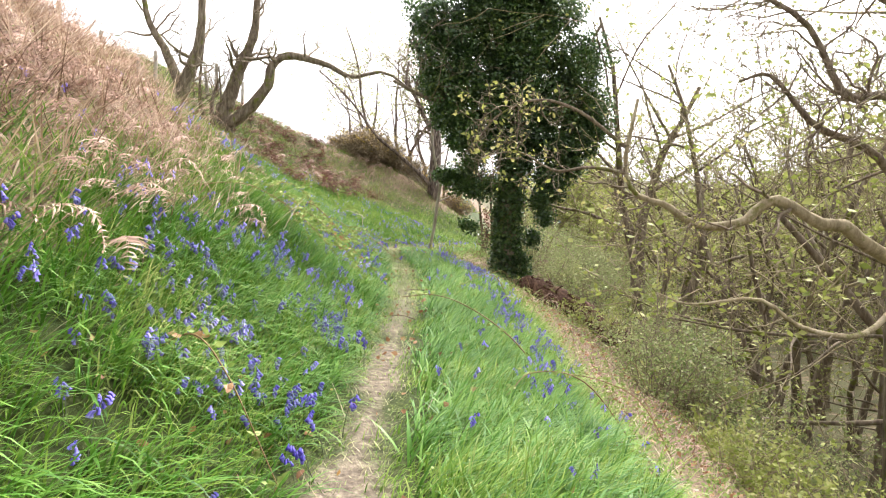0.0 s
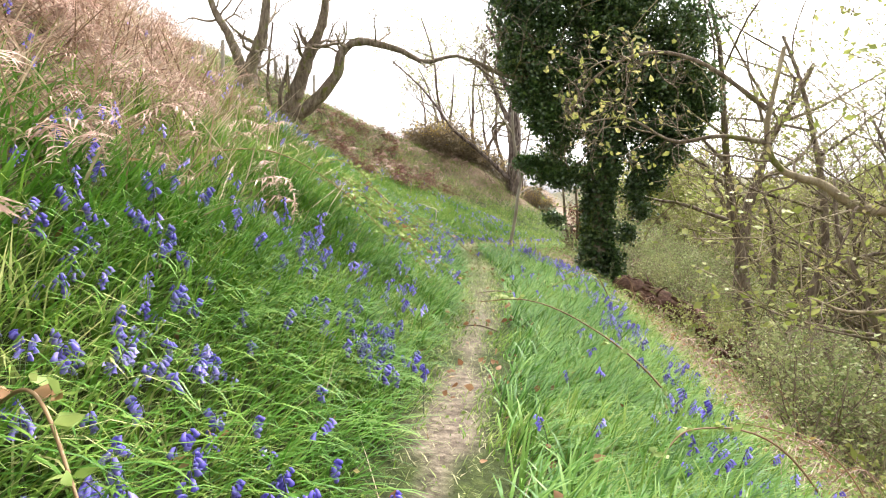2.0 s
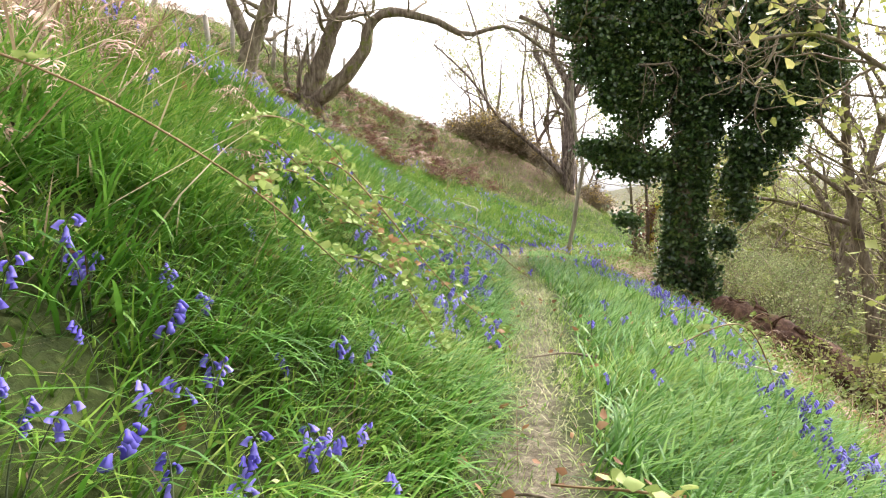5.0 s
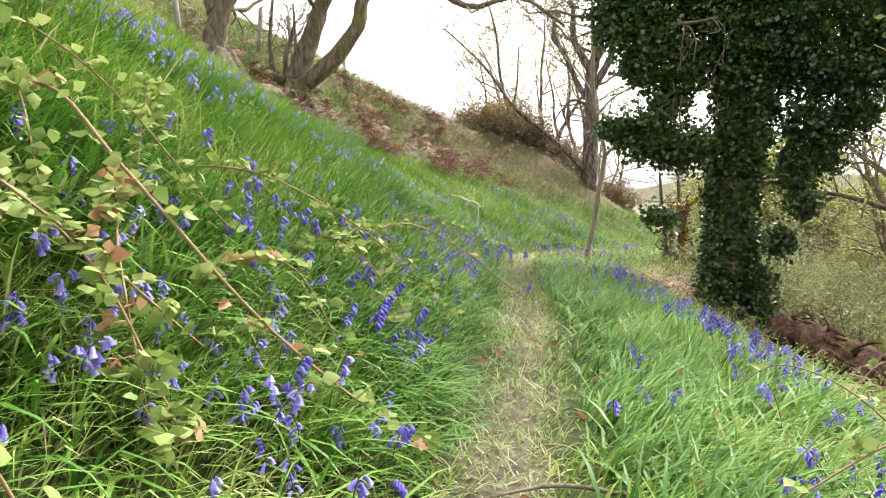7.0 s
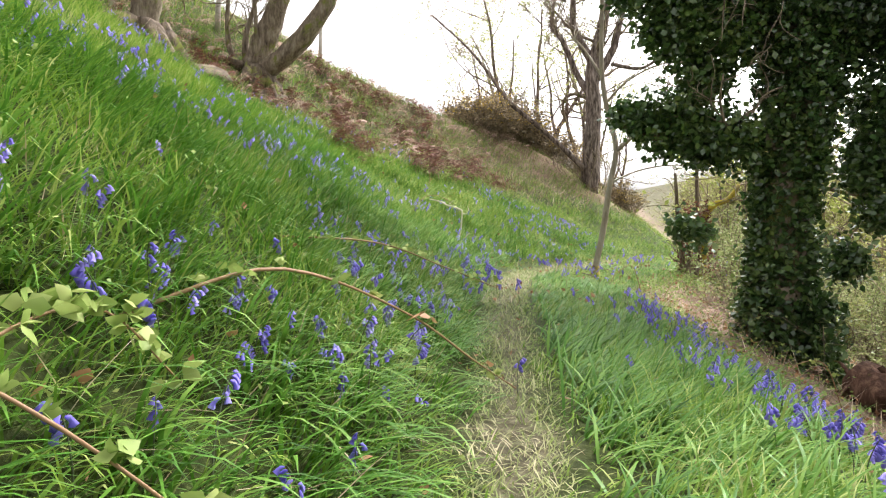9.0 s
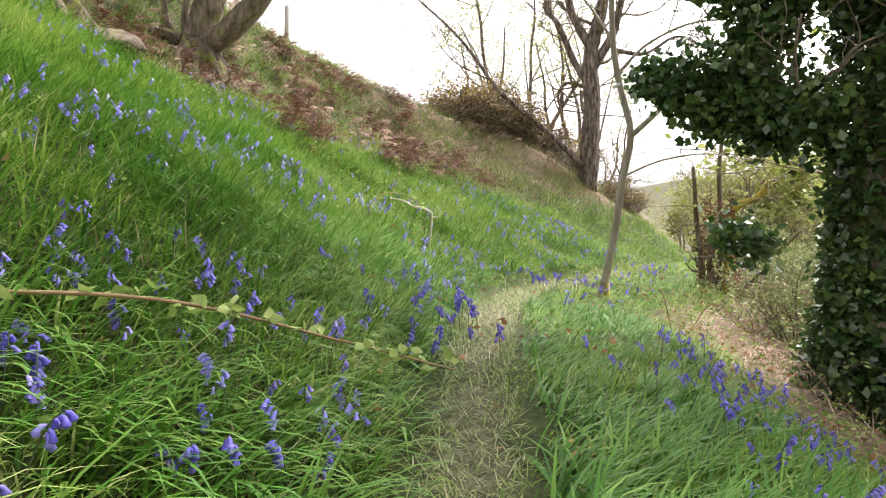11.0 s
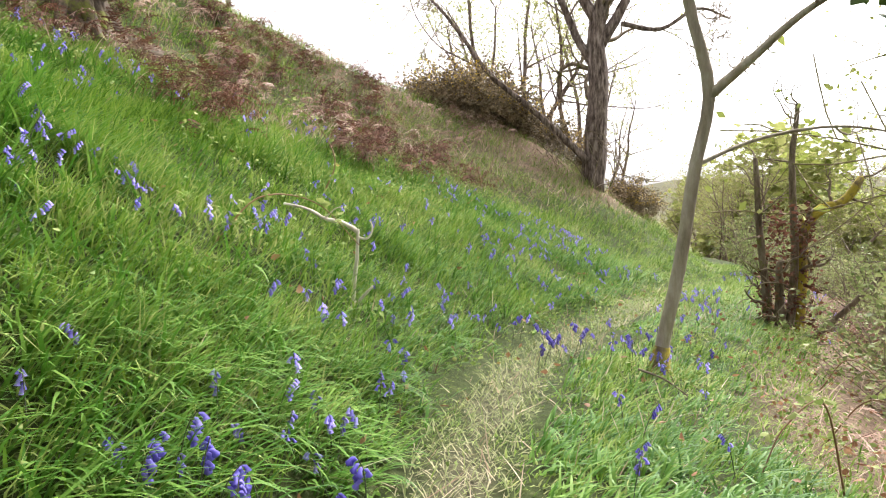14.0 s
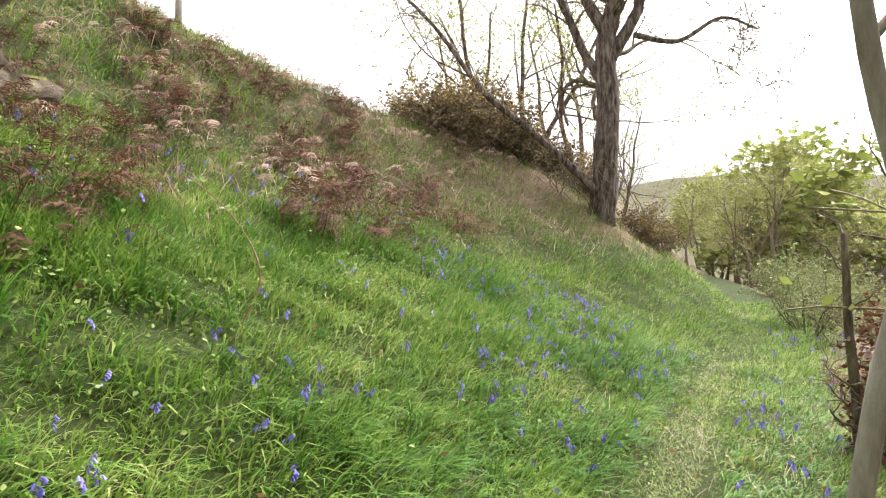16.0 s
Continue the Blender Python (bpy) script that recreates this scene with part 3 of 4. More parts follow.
def spur_tree():
    g = np.random.default_rng(12)
    t = thing("bare_tree", spot(-0.6, 44.5, 0.1), "bare grey-barked tree with a dead leaning limb", "tree")
    shoots = []
    for i, (c, r) in enumerate([([(0, 0, -0.2), (0.1, 0, 1.5), (0.2, 0, 3.4), (0.1, 0, 5.2), (0.5, 0, 7), (0.8, 0.1, 9.5), (0.7, 0, 12)], 0.43),
                                ([(0.25, 0, 3.9), (-0.5, 0.1, 5.0), (-1.2, 0.1, 6.6), (-1.7, 0.1, 7.3), (-1.5, 0, 8.6)], 0.17),
                                ([(0.2, 0, 4.8), (1.0, 0, 6.2), (1.4, 0, 7.8), (2.2, 0.1, 9)], 0.2),
                                ([(0.9, 0, 5.5), (2.2, 0.2, 5.3), (3.4, 0.2, 5.9), (4.4, 0.1, 5.5)], 0.09),
                                ([(0.1, 0, 5.6), (-0.7, 0.1, 7.2), (-0.8, 0.1, 8.8), (-1.5, 0.1, 10)], 0.2)]):
        p, rad = bent_limb(t, c, r, r * 0.35, GREYBARK, 60 + i, 22, "trunk" if i == 0 else "limb")
        sprays(g, p, rad, 9, 2.4, shoots, 2, 0.03, 0.3)
    p, rad = bent_limb(t, [(-0.2, -0.3, 0.9), (-1.0, -0.4, 1.7), (-2.2, -0.5, 2.8), (-3.5, -0.6, 3.9), (-4.5, -0.6, 5.3), (-5.4, -0.6, 6.4), (-7.0, -0.6, 7.9)], 0.13, 0.04, GREYBARK, 71, 22, "dead_limb")
    sprays(g, p, rad, 10, 1.6, shoots, 2, 0.0, 0.4)
    for k in range(12):
        a = g.uniform(0, 6.28)
        grow(g, (0.6 * math.cos(a), 0.6 * math.sin(a), 0), (math.cos(a), math.sin(a), 1.6), 2.0, 0.03, 1, shoots, 0, 0.2, 0.05, (5, 3))
    tw = Geo()
    for lv, pp, r2 in shoots:
        tube(tw, pp, np.maximum(r2, 0.013), 3)
    part("twig_growth", tw, TWIG, t)


def overhang_oak():
    """Oak down the slope whose limbs reach over towards the footpath."""
    g = np.random.default_rng(31)
    at = spot(8.6, 13.0, 0.1)
    t = thing("leafing_oak", at, "crooked oak with mossy limbs and unfolding yellow-green leaves", "tree")
    o = np.array(at)
    shoots, leafy_shoots = [], []
    p, r = bent_limb(t, np.array([(8.6, 13, at[2] - 0.2), (8.7, 13, at[2] + 1.6), (8.5, 12.9, 0.6), (8.9, 12.8, 3), (9.4, 12.8, 6)]) - o, 0.36, 0.15, OAKBARK, 3, 20, "trunk")
    specs = [([(8.5, 12.9, 0.4), (7.4, 12.3, 0.85), (7.0, 12.2, 1.15), (6.5, 12.1, 1.2), (5.8, 12.0, 1.58), (5.45, 12, 1.5), (5.1, 12, 1.22), (4.5, 12, 1.15), (4.1, 12, 1.3), (3.8, 12, 1.52), (3.3, 12, 1.7), (3.1, 12, 2.2), (3.3, 12, 3.3)], 0.13, 0.03, 12, 0.9),
             ([(3.15, 12, 2.05), (2.5, 11.9, 2.15), (1.9, 12, 2.1), (1.3, 11.9, 2.4), (0.7, 11.8, 2.35)], 0.035, 0.01, 9, 0.7),
             ([(3.1, 12, 2.5), (2.3, 12, 3.1), (1.6, 12.1, 3.3), (0.9, 12, 3.0), (0.55, 12, 2.5)], 0.035, 0.01, 9, 0.7),
             ([(8.6, 12.9, 1.4), (7.6, 12.4, 2.4), (6.4, 12.2, 2.9), (5.6, 12.1, 3.7), (5.0, 12, 3.6)], 0.09, 0.02, 22, 1.4),
             ([(8.4, 12.9, -0.4), (7.2, 12.0, -0.75), (6.2, 12, -0.6), (5.4, 11.9, -0.1), (4.3, 12, -0.2), (3.7, 12, 0.0)], 0.06, 0.012, 7, 0.8),
             ([(8.8, 12.8, 2.6), (7.8, 12.4, 3.4), (6.9, 12.2, 3.4), (6.2, 12.2, 4.6), (5.0, 12.1, 5.2), (4.0, 12, 5.4)], 0.1, 0.02, 30, 1.6),
             ([(9.0, 12.8, 3.6), (7.6, 12, 4.8), (6.0, 11.8, 5.4), (4.8, 11.8, 6.4)], 0.08, 0.02, 28, 1.6)]
    for i, (c, r0, r1, n, ln) in enumerate(specs):
        p, r = bent_limb(t, np.array(c) - o, r0, r1, PALETWIG if i in (0, 4) else OAKBARK, 80 + i, 30 if i == 0 else 18, "limb")
        sprays(g, p, r, n, ln, leafy_shoots if i in (0, 1, 2, 3) else shoots, 2, 0.02, 0.25 if i in (0, 1, 2) else 0.1)
    tw = Geo()
    for lv, pp, r2 in shoots + leafy_shoots:
        tube(tw, pp, np.maximum(r2, 0.004), 4)
    part("twig_growth", tw, TWIG, t)
    tips = np.vstack([pp[-2:] for lv, pp, r2 in leafy_shoots if lv >= 1])
    tips = tips[tips[:, 0] + o[0] < 5.2]
    n = 460
    q = tips[g.integers(0, len(tips), n)] + g.normal(0, 0.045, (n, 3))
    geo = Geo()
    leaves(geo, q, g.uniform(0.03, 0.075, n), g, 0.8, 1.7, True)
    part("leaves", geo, OAKLEAF, t, "small unfolding yellow-green leaves")


def wood_tree(at, seed, h, r, leafmat, nleaf, label, group, multi=1, wood=OAKBARK, size=0.09, lean=0.0):
    g = np.random.default_rng(seed)
    t = thing("woodland_tree", at, label, "tree", group)
    out = []
    for k in range(multi):
        a = g.uniform(0, 6.28)
        sp = 0.0 if multi == 1 else 0.3
        grow(g, (sp * math.cos(a), sp * math.sin(a), 0), (sp * math.cos(a) + lean, sp * math.sin(a), 1), h * g.uniform(0.75, 1.1), r, 3, out, 0, 0.13, 0.06, (7, 5, 4), 0.3, 0.5)
    clothe(t, out, wood, PALETWIG, leafmat, nleaf, size, seed)
    return t


ivy_tree()
coppice("oak_coppice", spot(-9.7, 30.5, 0.1), [([(0.1, 0, 0.5), (0.8, 0, 0.8), (1.6, 0, 1.5), (2.2, 0, 2.3), (2.35, 0, 3.0), (2.9, 0.1, 3.5), (3.8, 0.1, 3.4), (4.8, 0.1, 3.1), (5.8, 0, 2.6), (7.2, 0, 2.8), (8.5, 0, 1.9)], 0.3),
                                                  ([(0, 0, 0.6), (0.5, 0.1, 1.8), (1.0, 0.2, 3.2), (1.6, 0.2, 4.6), (1.8, 0.2, 7)], 0.36),
                                                  ([(-0.2, 0.1, 0.5), (-0.3, 0.2, 1.5), (0, 0.3, 2.6)], 0.13), ([(-0.3, 0, 0.4), (-0.7, 0, 1.3), (-0.75, 0.1, 2.6), (-0.5, 0.1, 4.4)], 0.1), ([(0.1, -0.2, 0.5), (0.25, -0.3, 1.6), (0.2, -0.3, 3.0)], 0.07)], 14, "gnarled multi-stemmed old oak on the steep bank")
coppice("oak_coppice", spot(-9.5, 25.3, 0.1), [([(0, 0, 0.4), (0.2, 0, 1.4), (0.6, 0.1, 2.4), (0.9, 0.1, 3.6), (1.0, 0.1, 6)], 0.3),
                                                ([(0.1, 0, 1.6), (-0.4, 0.1, 2.8), (-1.0, 0.1, 4.0), (-1.2, 0, 6)], 0.18)], 15, "old leaning oak stem beside the fence")
sapling()
spur_tree()
overhang_oak()

BARE = "bare and leafing woodland trees on the slope"
kinds = [wood_tree(spot(9.4, 34.0), 101, 14, 0.34, SPRING, 1500, "tall oak just coming into leaf below the path", BARE),
         wood_tree(spot(13, 27), 102, 9, 0.13, SPRING, 900, "thin bare woodland tree on the lower slope", BARE, 2),
         wood_tree(spot(16, 22), 103, 10, 0.16, SPRING, 1200, "thin woodland tree with pale spring leaves", BARE, 1),
         wood_tree(spot(11.5, 19), 104, 7, 0.10, SPRING, 700, "small twiggy woodland tree on the slope", BARE, 2)]
g = np.random.default_rng(55)
for k in range(56):
    y = g.uniform(12, 62)
    x = np.interp(y, PATH_Y, PATH_X) + g.uniform(9.5 if y < 40 else 6.5, 34)
    src = kinds[(0, 1, 2, 1, 3)[k % 5]]
    x += 7 if k % 5 == 0 else 0
    c = copy_thing(src, pose(*spot(x, y), g.uniform(-6, 6), g.uniform(-6, 6), g.uniform(0, 360)))
    c.scale = [g.uniform(0.95, 1.4)] * 3

for k in range(14):
    y = g.uniform(58, 90)
    c = copy_thing(kinds[1 + k % 3], pose(*spot(np.interp(y, PATH_Y, PATH_X) + g.uniform(1.5, 14), y), 0, 0, g.uniform(0, 360)))
    c.scale = [g.uniform(0.6, 0.9)] * 3

# bare trees down the valley beyond the bend
for k in range(36):
    y = g.uniform(62, 110)
    c = copy_thing(kinds[1 + k % 3], pose(*spot(np.interp(y, PATH_Y, PATH_X) + g.uniform(3, 34), y), 0, 0, g.uniform(0, 360)))
    c.scale = [g.uniform(0.7, 1.1)] * 3

# open birches and ashes behind the spur
birch = wood_tree(spot(-4.0, 57), 120, 13, 0.16, SPRING, 4200, "slim tree in pale yellow-green leaf behind the gorse", "slim trees behind the gorse", 3, GREYBARK, 0.10)
for x, y, s in ((-1.6, 58, 0.9), (-6.4, 59, 0.85), (0.8, 62, 0.7)):
    c = copy_thing(birch, pose(*spot(x, y), 0, 0, x * 70))
    c.scale = (s, s, s)

# leafing trees on the far side of the valley
fargreen = wood_tree(spot(40, 75), 130, 11, 0.25, SPRING, 2700, "rounded tree in fresh green leaf across the valley", "trees across the valley", 1, GREYBARK, 0.42)
for k in range(58):
    y, x = (g.uniform(40, 120), g.uniform(32, 70)) if k < 30 else (g.uniform(78, 120), g.uniform(13, 46))
    c = copy_thing(fargreen, pose(*spot(x, y), 0, 0, g.uniform(0, 360)))
    s = g.uniform(0.7, 1.15)
    c.scale = (s * 1.15, s * 1.15, s)


def conifer(at):
    g = np.random.default_rng(9)
    t = thing("conifer", at, "dark conifer among the trees across the valley", "tree", "conifers across the valley")
    geo = Geo()
    tube(geo, [(0, 0, -0.3), (0, 0, 6), (0, 0, 12)], [0.25, 0.15, 0.03], 7)
    part("trunk", geo, GREYBARK, t)
    geo = Geo()
    for k in range(130):
        h = 1.5 + 10.4 * (k / 130)
        a, ln = k * 2.4, (12.4 - h) * 0.3 * g.uniform(0.8, 1.15)
        q = np.array([(math.cos(a) * ln * u, math.sin(a) * ln * u, h - 0.25 * ln * u) for u in np.linspace(0.1, 1, 12)])
        leaves(geo, q + g.normal(0, 0.05, q.shape), np.full(12, 0.34), g, 0.4)
    part("needles", geo, CONIFER, t)
    return t


cf = conifer(spot(34, 88))
for x, y in ((37, 92), (31.5, 94), (40, 90)):
    copy_thing(cf, pose(*spot(x, y), 0, 0, x * 20))


def stump_shrub():
    """Coppiced stumps with upright shoots and a mossy broken limb."""
    g = np.random.default_rng(77)
    t = thing("coppiced_stump", spot(2.15, 31.7, 0.2), "coppiced stump with ivied shoots and a yellow-mossed broken limb", "stump")
    shoots = []
    for i, (c, r, m) in enumerate([([(-0.3, 0, -0.1), (-0.4, 0, 1.0), (-0.55, 0, 2.3), (-0.65, 0, 3.6)], 0.10, OAKBARK),
                                   ([(0.2, 0.1, -0.1), (0.25, 0.1, 1.2), (0.3, 0.1, 2.2), (0.6, 0.1, 2.6), (1.0, 0.1, 2.75), (1.3, 0.1, 3.2)], 0.15, MOSSBARK),
                                   ([(0, -0.1, 0), (0.1, -0.1, 1.6), (0.0, -0.1, 3.4), (0.1, 0, 4.6)], 0.09, OAKBARK),
                                   ([(0.4, 0, 0), (1.1, -0.2, 0.8), (2.0, -0.3, 1.9)], 0.07, OAKBARK),
                                   ([(-0.1, 0, 0), (-0.2, -0.2, 0.9), (-0.25, -0.3, 1.6)], 0.12, OAKBARK)]):
        p, rad = bent_limb(t, c, r, r * 0.45, m, 90 + i, 14, "stem", 0.2)
        sprays(g, p, rad, 6, 0.8, shoots, 1, 0.05, 0.15)
    tw = Geo()
    for lv, pp, r2 in shoots:
        tube(tw, pp, np.maximum(r2, 0.005), 4)
    part("twig_growth", tw, TWIG, t)
    n = 1300
    geo = Geo()
    h = g.uniform(0, 2.4, n) ** 1.15
    a = g.uniform(0, 6.28, n)
    R = 0.3 + 0.35 * np.exp(-h)
    leaves(geo, np.stack([R * np.cos(a), R * np.sin(a), h], 1) + g.normal(0, 0.12, (n, 3)), g.uniform(0.04, 0.09, n), g)
    part("bramble_growth", geo, RUST, t, "rusty dead bramble leaves")
    t.scale = (0.82, 0.82, 0.82)


def fallen_log():
    t = thing("fallen_log", spot(2.7, 21.0, 0.0), "rotten reddish-brown fallen log lying down the slope", "log")
    o = np.array(t.location)
    pts = np.array([spot(2.5, 21.3, -0.22), spot(3.2, 20.6, -0.34), spot(4.2, 19.7, -0.36), spot(5.6, 18.6, -0.3)]) - o
    p, r = bent_limb(t, pts, 0.26, 0.40, ROTTEN, 5, 30, "log_body", 0.22, 14)
    g = np.random.default_rng(4)
    # torn splinters lying along the trunk
    for k in range(16):
        i = int(g.integers(1, 24))
        u = g.uniform(0.3, 2.8)
        q = p[i] + np.array([0.3 * math.cos(u), -0.3 * abs(math.cos(u)), 0.30 * math.sin(u)])
        w = (p[i + 3] - p[i]) * g.uniform(0.6, 1.2)
        geo = Geo()
        tube(geo, [q, q + w * 0.5 + g.normal(0, 0.03, 3), q + w], [0.05, 0.04, 0.008], 5, 0.2, k)
        part("splinter", geo, ROTTEN, t)
    for k in range(11):
        i, d = int(g.integers(0, 12)), g.normal(0, 1, 3)
        d[2] = abs(d[2]) * 0.6
        geo = Geo()
        tube(geo, smooth_line([p[i], p[i] + d * 0.3, p[i] + d * 0.5 + np.array([0, 0, -0.1])], 7), np.linspace(0.035, 0.006, 7), 5, 0.2, k)
        part("dead_root", geo, ROTTEN, t)


stump_shrub()
fallen_log()

# ---- bushes ----


def bush(name, at, seed, h, leafmat, nleaf, size, label, category, group, stems=14, wood=TWIG, extra=None):
    g = np.random.default_rng(seed)
    t = thing(name, at, label, category, group)
    out = []
    for k in range(stems):
        a = g.uniform(0, 6.28)
        grow(g, (0.15 * math.cos(a), 0.15 * math.sin(a), -0.05), (0.7 * math.cos(a), 0.7 * math.sin(a), 1), h * g.uniform(0.6, 1.1), 0.02, 2, out, 1, 0.2, 0.03, (5, 7, 2), 0.3, 0.5)
    tw = Geo()
    for lv, p, r in out:
        tube(tw, p, np.maximum(r, 0.004), 3)
    part("branch_tangle", tw, wood, t)
    tips = np.vstack([p[2:] for lv, p, r in out])
    at2 = tips[g.integers(0, len(tips), nleaf)] + g.normal(0, size, (nleaf, 3))
    geo = Geo()
    leaves(geo, at2, g.uniform(0.6, 1.3, nleaf) * size, g)
    part("leaves", geo, leafmat, t)
    if extra:
        ex = tips[tips[:, 2] > h * 0.55]
        q = ex[g.integers(0, len(ex), extra[1])] + g.normal(0, 0.06, (extra[1], 3))
        geo = Geo()
        leaves(geo, q, np.full(extra[1], extra[2]), g, 1, 1.0)
        part("bloom", geo, extra[0], t, "bright yellow flowers")
    return t


HAW = "hawthorn and bramble bushes below the path"
haws = [bush("hawthorn_bush", spot(3.9, 12.5), 200, 1.5, BUSHLEAF, 2000, 0.045, "sparse pale green hawthorn bush on the slope", "bush", HAW),
        bush("hawthorn_bush", spot(4.6, 16.0), 201, 1.9, BUSHLEAF, 1900, 0.045, "twiggy half-leafed bush on the slope", "bush", HAW),
        bush("hawthorn_bush", spot(4.2, 19.0), 202, 1.2, SPRING, 1700, 0.05, "low tangled bush with yellow-green leaves", "bush", HAW, 18, PALETWIG)]
g = np.random.default_rng(56)
for k in range(84):
    y = g.uniform(6, 48)
    d = g.uniform(3.6, 11) if y < 33 else g.uniform(4.2, 14)
    if abs(y - 20.0) < 3.2 and d < 8.0:
        continue
    c = copy_thing(haws[k % 3], pose(*spot(np.interp(y, PATH_Y, PATH_X) + d, y), g.uniform(-8, 8), g.uniform(-8, 8), g.uniform(0, 360)))
    s = g.uniform(0.7, 1.25)
    c.scale = (s, s, s)

gorses = [bush("gorse_bush", spot(-4.2, 46.6), 210, 2.0, GORSE, 4600, 0.085, "dense brown-green gorse bush with yellow flowers", "bush", "gorse on the spur", 26, TWIG, (YELLOW, 300, 0.06)),
          bush("gorse_bush", spot(-5.2, 47.6), 211, 2.2, GORSE, 4600, 0.085, "dense gorse bush with bright yellow flower heads", "bush", "gorse on the spur", 26, TWIG, (YELLOW, 800, 0.06))]
for k, (x, y, s) in enumerate([(-6.6, 44.6, 0.75), (-5.6, 44.0, 0.85), (-4.6, 43.6, 0.8), (-4.9, 45.4, 0.95), (-3.7, 44.8, 0.85), (-3.0, 45.6, 0.8), (-2.2, 46.2, 0.75), (-1.3, 46.6, 0.7), (0.7, 46.4, 0.62), (1.3, 46.0, 0.5), (-6.0, 46.4, 0.9)]):
    c = copy_thing(gorses[k % 2], pose(*spot(x, y, 0.1), 0, 0, k * 77))
    c.scale = (s, s, s)

# bare scrub beyond the bend of the footpath
for k in range(34):
    y = g.uniform(40, 62)
    c = copy_thing(haws[k % 2], pose(*spot(np.interp(y, PATH_Y, PATH_X) + g.uniform(1.5, 11), y), 0, 0, g.uniform(0, 360)))
    s = g.uniform(0.7, 1.5)
    c.scale = (s, s, s * g.uniform(0.8, 1.2))

# ---- fence along the crest ----


def fence():
    t = thing("fence", spot(-11.2, 30), "old wooden post and wire fence along the crest", "fence")
    o = np.array(t.location)
    tops = []
    for k in range(18):
        y = 22.5 + k * 2.3
        x = -12.0 + 0.05 * (y - 22) + 0.3 * math.sin(y)
        b = np.array(spot(x, y, 0.15))
        lean = np.array([0.12 * math.sin(k * 2.2), 0.1 * math.cos(k * 1.7), 1.55])
        geo = Geo()
        tube(geo, [b - o, b - o + lean * 0.5, b - o + lean * 0.97, b - o + lean], [0.085, 0.08, 0.078, 0.05], 9, 0.06, k)
        part("post", geo, POSTWOOD, t)
        tops.append(b - o + lean)
    for f in (0.9, 0.6, 0.35):
        geo = Geo()
        tube(geo, np.array(tops) - np.array([0, 0, 1.55 * (1 - f)]), np.full(len(tops), 0.004), 4)
        part("wire", geo, POSTWOOD, t)


fence()

# ---- ground plants ----


def scatter(n, y0, y1, d0, d1, seed, keep=None):
    """n random places by distance along the path and off it (left of it is minus)."""
    g = np.random.default_rng(seed)
    y = g.uniform(y0, y1, n)
    x = np.interp(y, PATH_Y, PATH_X) + g.uniform(d0, d1, n)
    if keep is not None:
        m = g.random(n) < keep(x, y)
        x, y = x[m], y[m]
    return x, y, np.random.default_rng(seed + 1)


def off(x, y):
    return x - np.interp(y, PATH_Y, PATH_X)


def clump(x, y, s, seed):
    return np.clip(0.5 + 1.4 * lumps(x, y, s, seed), 0, 1)


def downhill(x, y, g, spread):
    """Blades on the bank lean down the slope."""
    left = off(x, y) < 0
    return np.where(left, -0.2, 0.4) + g.normal(0, spread, len(x))


